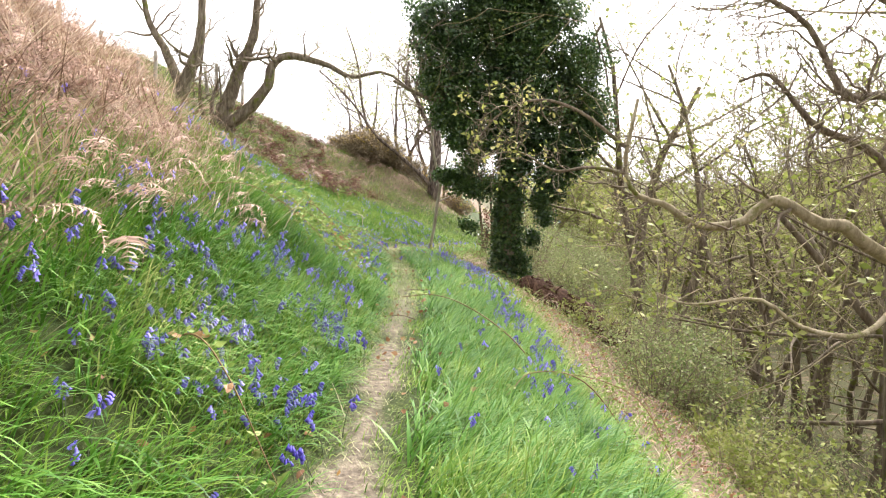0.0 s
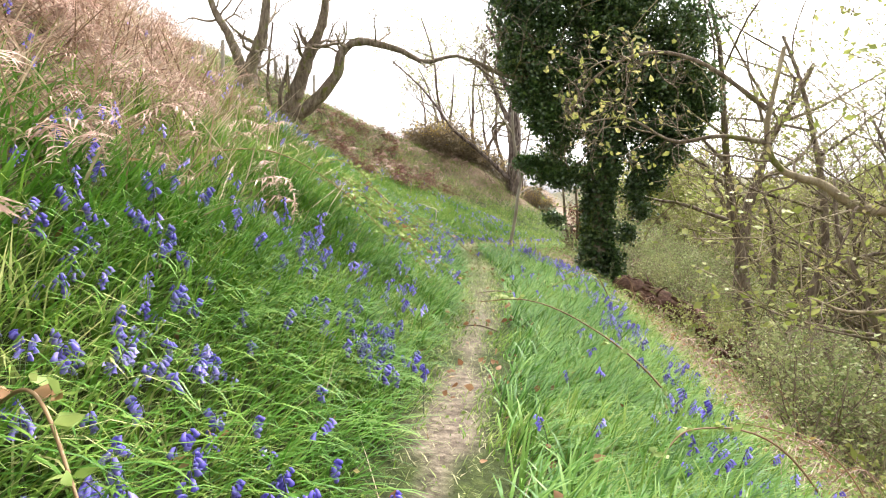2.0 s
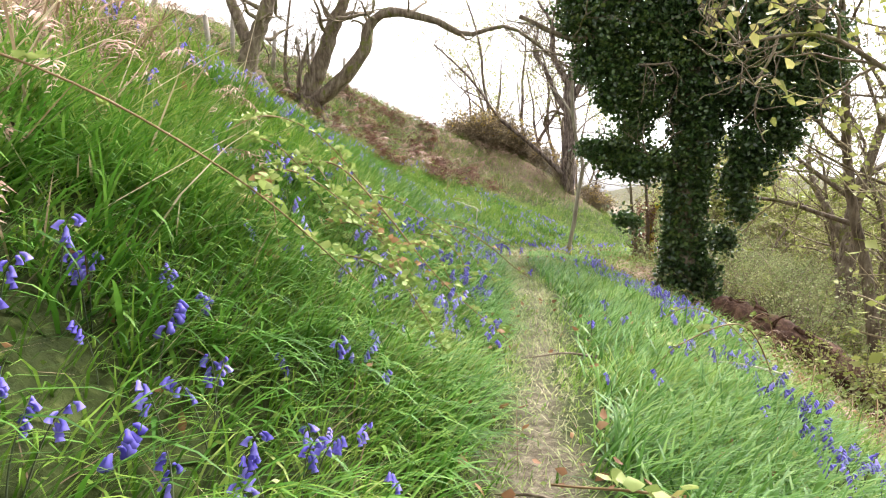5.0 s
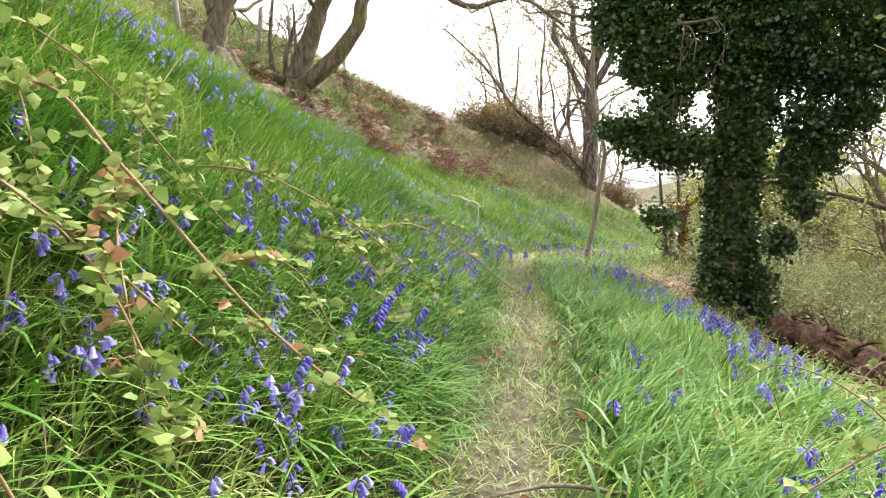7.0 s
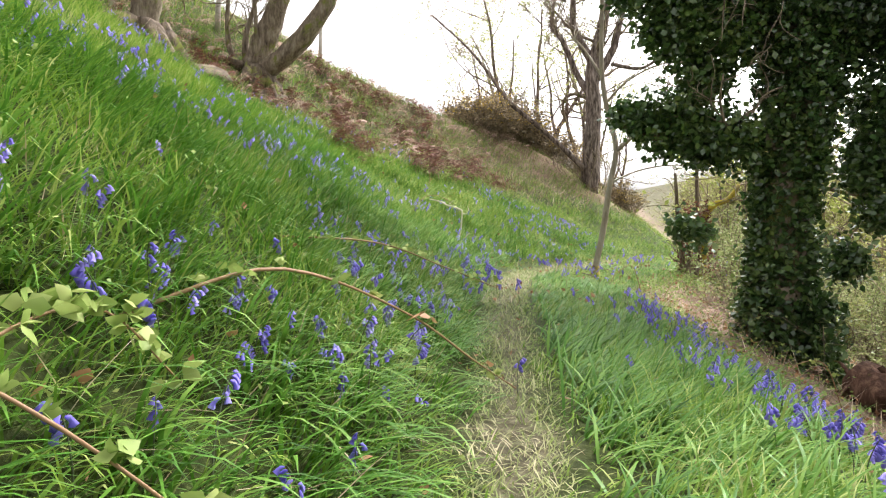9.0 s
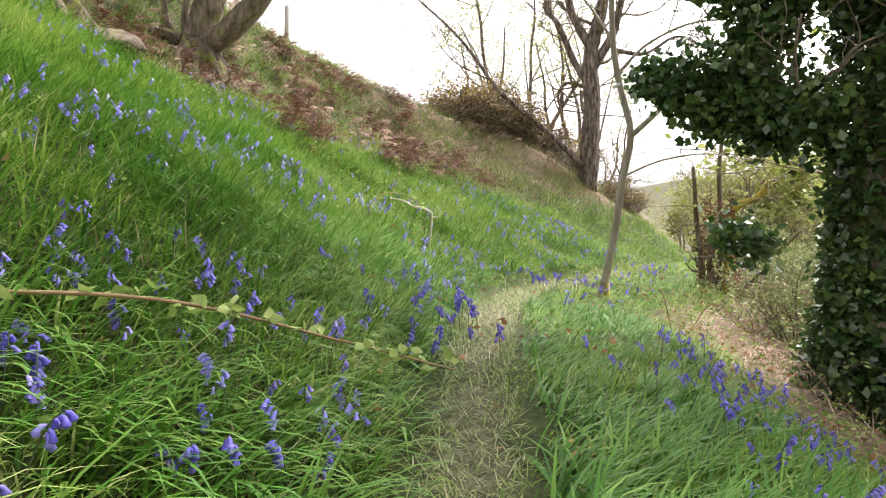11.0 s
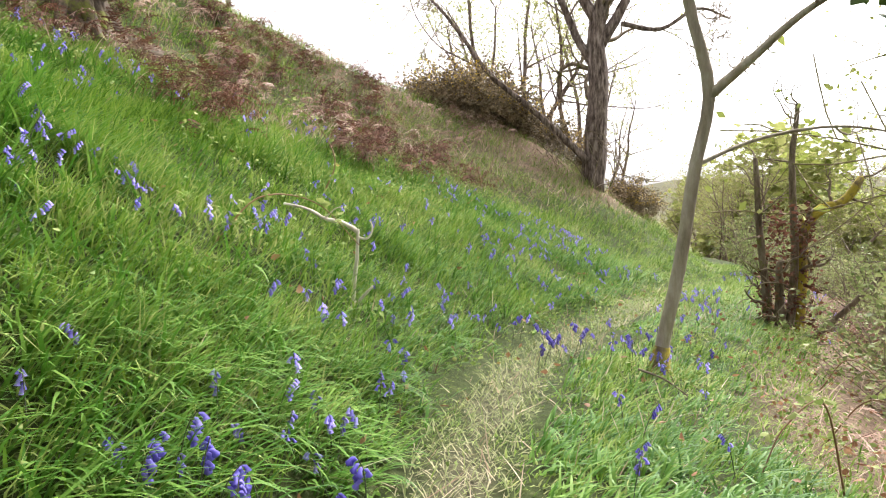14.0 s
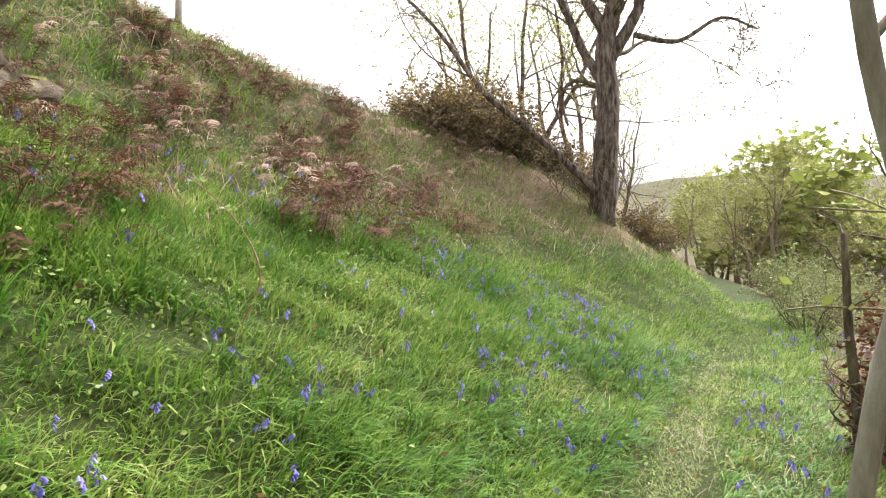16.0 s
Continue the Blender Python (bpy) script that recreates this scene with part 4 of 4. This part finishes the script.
def grow_grass():
    wild = lambda x, y: (1 - 0.92 * dryness(x, y)) * np.clip((np.abs(off(x, y)) - 0.05 + 0.05 * np.sin(y * 3)) / 0.24, np.interp(y, [29, 33], [0.0, 0.9]), 1)
    zones = [(80000, 1.2, 12, -3.2, 2.4, 0.16, 0.42, 0.0085, 3, 300), (100000, 11, 24, -5.0, 2.6, 0.14, 0.38, 0.009, 3, 310),
             (95000, 20, 33, -7.0, 2.6, 0.16, 0.34, 0.010, 3, 320), (150000, 24, 48, -13.0, 2.6, 0.14, 0.36, 0.016, 2, 330), (12000, 3, 36, 1.8, 6, 0.10, 0.24, 0.009, 2, 336), (9000, -5, 1.2, -3, 2.4, 0.2, 0.4, 0.005, 2, 340)]
    geo = Geo()
    for n, y0, y1, d0, d1, l0, l1, w, segs, seed in zones:
        x, y, g = scatter(n, y0, y1, d0, d1, seed, lambda x, y: wild(x, y) * (0.35 + 0.65 * clump(x, y, 4.0, 5)))
        k = len(x)
        near = np.clip((np.abs(off(x, y)) - 0.15) / 0.5, np.interp(y, [30, 35], [0.35, 0.8]), 1)
        blades(geo, on_ground(x, y), g.uniform(l0, l1, k) * near * (0.5 + 0.85 * clump(x, y, 3.0, 8)) * np.where(off(x, y) > -0.6, np.interp(y, [18, 22, 30, 35], [1, 0.55, 0.55, 0.9]), 1), g.uniform(0.6, 1.4, k) * w, downhill(x, y, g, 0.9), g.uniform(0.1, 0.9, k), g.uniform(0.5, 1.8, k), segs)
    stuff("grass", geo, GRASS, "long fresh green grass on the bank and verge", "grass")
    # glossy strap leaves of the bluebells, in tufts
    geo = Geo()
    for n, y0, y1, d0, d1, seed in ((5600, 1.0, 12, -2.8, 1.8, 350), (4200, 12, 24, -3.5, 1.9, 352), (2600, 22, 36, -6, 1.8, 354)):
        x, y, g = scatter(n, y0, y1, d0, d1, seed, lambda x, y: (1 - dryness(x, y)) * (np.abs(off(x, y)) > 0.36) * (0.25 + 0.75 * clump(x, y, 1.6, 9)))
        rep = 12
        x, y = np.repeat(x, rep) + g.normal(0, 0.045, len(x) * rep), np.repeat(y, rep) + g.normal(0, 0.045, len(y) * rep)
        k = len(x)
        blades(geo, on_ground(x, y), g.uniform(0.22, 0.52, k) * np.where(off(x, y) > -0.6, np.interp(y, [18, 22], [1, 0.5]), 1), g.uniform(0.009, 0.019, k), downhill(x, y, g, 0.8), g.uniform(0.3, 1.0, k), g.uniform(0.6, 1.6, k), 4)
    stuff("bluebell_leaves", geo, LUSH, "arching glossy strap leaves in thick tufts", "leaves")
    geo = Geo()
    for n, y0, y1, seed, lm in ((5200, 1.2, 12, 360, 1.0), (16000, 12, 36, 362, 1.2)):
        x, y, g = scatter(n, y0, y1, -0.25, 0.25, seed, lambda x, y: np.clip(0.25 + np.abs(off(x, y)) * 2.2 + (y > 9) * 0.5, 0, 1))
        k = len(x)
        blades(geo, on_ground(x, y, 0.004), g.uniform(0.03, 0.11, k) * lm, g.uniform(0.004, 0.009, k), g.uniform(0, 6.28, k), g.uniform(0.5, 1.4, k), g.uniform(0.1, 0.7, k), 2)
    stuff("trodden_grass", geo, TRODDEN, "flattened yellowish grass along the footpath", "grass")


def frond_template(seed):
    g = np.random.default_rng(seed)
    geo = Geo()
    s = np.linspace(0, 1, 9)
    p = np.stack([s * 0.75, 0.06 * np.sin(s * 4), 0.38 * np.sin(s * 2.7) + 0.02], 1)
    tube(geo, p, np.linspace(0.006, 0.002, 9), 3)
    at, az, ln = [], [], []
    for k in range(15):
        u = 0.2 + 0.78 * k / 15
        q = np.array([np.interp(u, s, p[:, i]) for i in range(3)])
        for sgn in (-1, 1):
            at.append(q)
            az.append(sgn * g.uniform(0.7, 1.5))
            ln.append(0.26 * (1.05 - u) * g.uniform(0.6, 1.2) + 0.03)
    n = len(at)
    blades(geo, np.array(at), np.array(ln), np.full(n, 0.022), np.array(az), np.full(n, 1.3), g.uniform(0.3, 1.6, n), 2)
    return geo.arrays()


def dead_cover():
    temps = [frond_template(s) for s in (1, 2, 3)]
    geo, rust = Geo(), Geo()
    for i, (n, y0, y1, d0, d1, seed) in enumerate([(1900, 2.5, 14, -7, -1.7, 400), (700, 10, 22, -12, -4, 404), (5200, 26, 48, -15, -7, 408), (330, 4, 34, 2.2, 4.5, 412)]):
        x, y, g = scatter(n, y0, y1, d0, d1, seed, lambda x, y: dryness(x, y) * clump(x, y, 1.3, 21 + i))
        for j in range(3):
            xx, yy = x[j::3], y[j::3]
            k = len(xx)
            merge_copies(geo, temps[j], on_ground(xx, yy, -0.02), g.normal(-0.2, 1.0, k), g.uniform(0.4, 0.85, k) * (1.2 if i == 2 else 1.0), g.normal(0.35, 0.3, k))
    stuff("dead_bracken", geo, BRACKEN, "tangled pinkish-brown dead bracken fronds on the bank", "bracken")
    g = np.random.default_rng(430)
    heaps = [(-8.3, 33.5), (-7.6, 31.4), (-6.8, 35), (-5.7, 35.6), (-6.4, 37.2), (-4.9, 36.6), (-6.6, 29.3), (-6.1, 27.9), (-4.6, 33.6), (-5.4, 32.4), (-9.0, 34.4), (-10.0, 35.8), (-3.9, 37.4), (-7.4, 36.5), (-5.1, 38.5), (3.0, 34.4), (4.2, 34.5), (4.0, 33.0), (-8.6, 38), (-7.5, 40), (-9.4, 31.3), (3.6, 20.6), (5.0, 19.8), (-8.0, 29.8), (-8.2, 35.4), (-5.8, 34.2), (-6.9, 38.6), (-9.2, 36.8), (-9.6, 28.2), (-8.2, 28.0), (-8.8, 26.2), (-10.2, 25.6)]
    for hx, hy in heaps:
        k = 40
        x, y = hx + g.normal(0, 0.25, k), hy + g.normal(0, 0.34, k)
        merge_copies(rust, temps[int(g.integers(3))], on_ground(x, y, -0.05), g.normal(-0.1, 1.2, k), g.uniform(0.5, 1.0, k), g.normal(0.2, 0.4, k))
    stuff("rusty_bracken", rust, RUST, "collapsed heaps of dark rusty dead bracken", "bracken")
    geo = Geo()
    for n, y0, y1, d0, d1, l0, l1, w, seed in ((9500, 2.5, 16, -7, -1.5, 0.3, 1.2, 0.012, 440), (42000, 24, 50, -14, -1.5, 0.2, 0.6, 0.014, 442), (11000, 3, 44, 1.9, 6.5, 0.15, 0.5, 0.009, 444), (1500, 5, 20, -3.0, -0.5, 0.2, 0.5, 0.006, 447), (1900, 20, 34, -1.5, 2.4, 0.12, 0.35, 0.007, 448), (500, 2, 24, -2.5, 2.2, 0.2, 0.6, 0.004, 446)):
        x, y, g = scatter(n, y0, y1, d0, d1, seed, (lambda x, y: dryness(x, y)) if n > 2000 else None)
        k = len(x)
        blades(geo, on_ground(x, y), g.uniform(l0, l1, k), g.uniform(0.6, 1.3, k) * w, downhill(x, y, g, 1.9), g.uniform(0.6, 1.5, k), g.uniform(-0.15, 0.6, k), 3)
    stuff("dead_stalks", geo, STRAW, "pale straw-coloured dead grass stalks", "dead grass")
    # curled brown leaves fallen among the grass
    geo = Geo()
    for n, y0, y1, d0, d1, seed in ((900, 2, 14, -2.8, 1.6, 480), (700, 14, 34, -4.0, 2.4, 482), (5000, 5, 36, 1.8, 6, 484)):
        x, y, g = scatter(n, y0, y1, d0, d1, seed, lambda x, y: clump(x, y, 2.2, 71))
        q = on_ground(x, y, 0)
        q[:, 2] += g.uniform(0.01, 0.16, len(q))
        leaves(geo, q, g.uniform(0.025, 0.055, len(q)), g, 0.5, 1.5, True)
    stuff("leaf_litter", geo, DEADLEAF, "curled brown dead leaves lying among the grass", "leaf litter")
    # low bramble and herb leaves over the litter
    geo = Geo()
    for n, y0, y1, d0, d1, seed in ((60000, 3, 38, 2.0, 8, 450), (80000, 25, 50, -14, -3.5, 452), (9000, 24, 36, -4, 1.5, 453), (6000, 3, 24, -3.0, 2.2, 454), (2500, 3, 16, -6, -2, 456)):
        x, y, g = scatter(n, y0, y1, d0, d1, seed, lambda x, y: clump(x, y, 1.8, 33) ** 1.5)
        q = on_ground(x, y, 0)
        q[:, 2] += g.uniform(0.03, 0.42, len(q)) ** 1.3
        leaves(geo, q, g.uniform(0.025, 0.06, len(q)) * (0.5 if y1 < 25 else 0.68), g, 0.45, 1.4)
    stuff("bramble_undergrowth", geo, BRAMBLE, "scattered pale green bramble and herb leaves", "undergrowth")


def bluebell_geo(seed, bells=8, sides=5):
    """Stem and nodding flower head of one bluebell, 1 m tall before scaling."""
    g = np.random.default_rng(seed)
    s = np.linspace(0, 1, 8)
    p = np.stack([0.22 * s ** 3 + 0.03 * np.sin(3 * s), 0.02 * np.sin(s * 5), s * 0.96 - 0.08 * s ** 5], 1)
    st = Geo()
    tube(st, p, np.linspace(0.011, 0.006, 8), 3)
    fl = Geo()
    for k in range(bells):
        u = 0.7 + 0.3 * k / (bells - 0.5)
        q = np.array([np.interp(u, s, p[:, i]) for i in range(3)])
        a = g.normal(0, 0.9)
        out = np.array([math.cos(a), math.sin(a), 0])
        ln = 0.075 * (1.1 - 0.35 * k / bells)
        c = [q + out * 0.02, q + out * 0.05 + (0, 0, -0.01), q + out * 0.072 + np.array([0, 0, -0.5 * ln]), q + out * 0.085 + np.array([0, 0, -ln])]
        tube(fl, c, [0.009, 0.022, 0.023, 0.040], sides)
    return st, fl


def bluebell_places(n, y0, y1, d0, d1, seed):
    return scatter(n, y0, y1, d0, d1, seed, lambda x, y: (1 - 0.8 * dryness(x, y)) * (np.abs(off(x, y)) > 0.36) * np.clip(clump(x, y, 1.5, 61) * 1.5 - 0.25, 0.03, 1))


def bluebells():
    kinds = [bluebell_geo(s) for s in range(4)]
    simple = [bluebell_geo(s, 6, 3) for s in range(4)]
    # the nearest ones singly
    first = []
    for st, fl in kinds:
        t = thing("bluebell", (0, 0, 0), "violet-blue bluebell nodding on a dark stem in the grass", "flower", "bluebells along the footpath")
        stem = part("stem", st, STEM, t)
        part("flower_head", fl, BELL, stem, "drooping violet-blue bells")
        first.append([t, 0])
    places = []
    g = np.random.default_rng(70)
    for cx, cy, sx, sy, n in ((-1.15, 6.7, 0.17, 0.35, 46), (-1.45, 4.4, 0.25, 0.5, 44), (-1.9, 5.2, 0.3, 0.6, 36), (-1.6, 7.5, 0.3, 0.9, 24), (-0.85, 4.3, 0.15, 0.3, 14), (-1.45, 12.6, 0.2, 0.5, 30), (-2.2, 13.0, 0.2, 0.5, 22), (0.75, 16.5, 0.15, 0.9, 26), (-1.9, 16.4, 0.4, 0.8, 22), (-2.1, 20.5, 0.3, 0.6, 26), (1.15, 9.4, 0.18, 1.4, 40), (-1.0, 26.2, 0.5, 0.5, 16)):
        for k in range(n):
            places.append((cx + g.normal(0, sx), cy + g.normal(0, sy)))
    for k, (x, y) in enumerate(places):
        src = first[k % 4]
        m = pose(*spot(x, y, 0.01), g.normal(0, 7), g.normal(0, 7), g.uniform(0, 360))
        s = g.uniform(0.26, 0.38)
        ob = src[0] if not src[1] else copy_thing(src[0], m)
        if not src[1]:
            src[1] = 1
            src.append((m, s))
        else:
            ob.scale = (s, s, s)
    for src in first:
        m, s = src[2]
        src[0].matrix_basis = m @ Matrix.Diagonal((s, s, s, 1))
    # the rest as drifts
    stems, flowers = Geo(), Geo()
    for n, y0, y1, d0, d1, seed in ((750, 2, 12, -3.2, -0.4, 500), (1250, 11, 24, -4.6, -0.4, 504), (1000, 22, 36, -7.5, 1.5, 508), (50, 4, 22, 0.45, 1.4, 512), (700, 4, 22, 1.35, 2.4, 516), (300, 30, 42, 0.5, 3, 520)):
        x, y, g = bluebell_places(n, y0, y1, d0, d1, seed)
        for j, (st, fl) in enumerate(simple):
            xx, yy = x[j::4], y[j::4]
            k = len(xx)
            a = (on_ground(xx, yy, 0.01), g.uniform(0, 6.28, k), g.uniform(0.24, 0.37, k), g.normal(0.1, 0.16, k))
            merge_copies(stems, st.arrays(), *a)
            merge_copies(flowers, fl.arrays(), *a)
    stuff("bluebell_stems", stems, STEM, "dark thin stems of the bluebell drifts", "flowers")
    stuff("bluebell_drift", flowers, BELL, "drifts of violet-blue bluebells on the slope", "flowers")


def bramble(ctrl, seed, nleaf=10, r=0.006, label="arching bramble cane with pale green leaves", dead=False):
    g = np.random.default_rng(seed)
    c = np.array(ctrl, float)
    t = thing("bramble", c[0], label, "bramble", "brambles beside the footpath")
    p = smooth_line(c - c[0], 24)
    geo = Geo()
    tube(geo, p, np.linspace(r, r * 0.45, 24), 6, 0.1, seed)
    for k in range(22):
        i = int(g.integers(1, 23))
        d = g.normal(0, 1, 3)
        tube(geo, [p[i], p[i] + d / np.linalg.norm(d) * 0.014], [0.0022, 0.0004], 4)
    cane = part("cane", geo, CANE, t)
    for k in range(nleaf):
        i = int(g.uniform(3, 24))
        lf = Geo()
        d = g.normal(0, 1, 3)
        d[2] = abs(d[2]) * 0.5
        q = p[i] + d / np.linalg.norm(d) * 0.05
        tube(lf, [p[i], q], [0.0018, 0.0012], 3)
        leaves(lf, np.repeat(q[None], 3, 0), g.uniform(0.030, 0.054, 3), g, 0.3, 1.4, True)
        part("leaf", lf, DEADLEAF if dead and k % 5 == 0 else BRAMBLE, cane)


def off_ground(x, y, h):
    return (x, y, float(height(x, y)) + h)


def brambles_and_sticks():
    H = off_ground
    bramble([H(1.15, 7.0, 0.0), H(0.75, 7.5, 0.33), H(0.3, 8.0, 0.5), H(-0.1, 8.4, 0.5), H(-0.5, 8.6, 0.42)], 1, 9, 0.009)
    bramble([H(1.9, 6.4, 0.0), H(1.3, 6.2, 0.42), H(0.8, 6.1, 0.35), H(0.55, 5.9, 0.15)], 2, 5, 0.008)
    bramble([H(-1.7, 4.1, 0.0), H(-1.4, 3.9, 0.38), H(-1.15, 3.7, 0.4), H(-0.85, 3.5, 0.1)], 3, 12, 0.007, dead=True)
    bramble([H(-2.7, 11.6, 0.0), H(-2.2, 11.5, 0.55), H(-1.8, 11.4, 0.6), H(-1.4, 11.6, 0.35), H(-0.9, 11.9, 0.12)], 4, 36, 0.009, dead=True)
    bramble([H(-2.6, 10.6, 0.0), H(-2.2, 10.8, 0.45), H(-1.8, 11.0, 0.5), H(-1.5, 11.3, 0.3)], 12, 40, 0.007)
    bramble([H(-2.4, 11.9, 0.0), H(-2.0, 11.6, 0.4), H(-1.7, 11.2, 0.45), H(-1.4, 10.9, 0.2)], 13, 40, 0.006, dead=True)
    bramble([H(-2.9, 10.9, 0.0), H(-2.6, 11.3, 0.5), H(-2.3, 11.8, 0.6), H(-1.9, 12.2, 0.3)], 14, 40, 0.007)
    bramble([H(-2.6, 12.6, 0.0), H(-2.1, 12.9, 0.45), H(-1.6, 13.3, 0.5), H(-1.2, 13.6, 0.3)], 5, 24, 0.007)
    bramble([H(-2.2, 14.4, 0.0), H(-1.85, 15.0, 0.4), H(-1.5, 15.7, 0.42), H(-1.2, 16.0, 0.3), H(-0.98, 16.1, 0.16)], 6, 12, 0.009, dead=True)
    gm = np.random.default_rng(92)
    for k in range(9):
        x, y, a = gm.uniform(-2.9, -1.9), gm.uniform(10.2, 13.2), gm.normal(0.1, 0.8)
        cx, cy, ln = math.cos(a), math.sin(a), gm.uniform(0.6, 1.1)
        bramble([H(x, y, 0), H(x + 0.35 * ln * cx, y + 0.35 * ln * cy, gm.uniform(0.3, 0.5)), H(x + 0.7 * ln * cx, y + 0.7 * ln * cy, 0.42), H(x + ln * cx, y + ln * cy, 0.2)], 700 + k, 34, 0.006, dead=k % 3 == 0)
    bramble([H(-2.7, 16.7, 0.0), H(-2.1, 17.2, 0.42), H(-1.7, 17.8, 0.5), H(-1.35, 18.3, 0.42)], 7, 26, 0.008)
    bramble([H(-3.6, 24.0, 0.0), H(-3.4, 24.3, 0.45), H(-3.1, 24.6, 0.62), H(-2.8, 24.7, 0.5)], 8, 14, 0.008)
    bramble([H(-4.3, 28.0, 0.0), H(-4.2, 28.2, 0.5), H(-4.5, 28.3, 0.85), H(-5.0, 28.4, 0.95)], 9, 14, 0.01)
    bramble([H(1.6, 13.2, 0.0), H(1.1, 13.4, 0.3), H(0.7, 13.6, 0.3), H(0.4, 13.6, 0.1)], 10, 5, 0.006)
    bramble([H(-3.0, 8.0, 0.0), H(-2.4, 8.6, 0.5), H(-1.9, 9.4, 0.5), H(-1.5, 10.2, 0.25)], 11, 14, 0.007)
    g = np.random.default_rng(91)
    for k in range(22):
        y = g.uniform(5, 30)
        x = np.interp(y, PATH_Y, PATH_X) + g.uniform(1.9, 4.0)
        a, ln = g.uniform(0, 6.28), g.uniform(0.5, 1.1)
        bramble([H(x, y, 0), H(x + 0.4 * ln * math.cos(a), y + 0.4 * ln * math.sin(a), g.uniform(0.3, 0.6)), H(x + ln * math.cos(a), y + ln * math.sin(a), 0.3), H(x + 1.3 * ln * math.cos(a), y + 1.3 * ln * math.sin(a), 0.05)], 600 + k, 6, 0.007)
    # bleached dead branch caught in the grass
    t = thing("dead_branch", H(-2.85, 24.75, 0), "bleached forked dead branch standing in the grass", "branch")
    for i, (c, r) in enumerate([([(-0.05, 0, -0.05), (-0.02, 0, 0.3), (0.02, 0, 0.62), (0.04, 0, 0.95)], 0.022), ([(0.03, 0, 0.92), (-0.15, 0, 1.03), (-0.4, 0.05, 1.08), (-0.62, 0.05, 1.2), (-0.95, 0.1, 1.27)], 0.018),
                                ([(0.0, -0.3, 0.0), (0.15, -0.3, 0.14), (0.3, -0.3, 0.3)], 0.018), ([(0.04, 0, 0.85), (0.16, 0, 0.84), (0.22, 0, 0.95), (0.2, 0, 1.05)], 0.01), ([(-0.4, 0.05, 1.08), (-0.25, 0, 1.2), (-0.15, 0, 1.22)], 0.007)]):
        bent_limb(t, np.array(c) * 0.62, r * 1.0, r * 0.5, BLEACHED, 300 + i, 12, "stick", 0.15, 7)
    for k, (x0, y0, x1, y1, h) in enumerate([(-0.35, 9.2, -0.75, 9.35, 0.03), (1.25, 12.3, 0.55, 12.6, 0.3), (-0.2, 12.1, -0.75, 11.9, 0.03), (1.3, 6.1, 2.3, 5.6, 0.15), (-0.7, 25.6, -0.3, 25.3, 0.1), (-5.6, 30.2, -6.0, 31.2, 0.3), (1.6, 5.3, 2.1, 4.6, 0.12)]):
        a, b = np.array(H(x0, y0, h)), np.array(H(x1, y1, 0.02))
        t = thing("fallen_stick", a, "thin dry fallen stick lying in the grass", "stick", "fallen sticks")
        bent_limb(t, [(0, 0, 0), (b - a) * 0.5 + np.array([0, 0.04, 0.03]), b - a], 0.012, 0.005, BLEACHED if k % 2 else TWIG, 320 + k, 9, "shaft", 0.15, 6)


grow_grass()
dead_cover()
bluebells()
brambles_and_sticks()
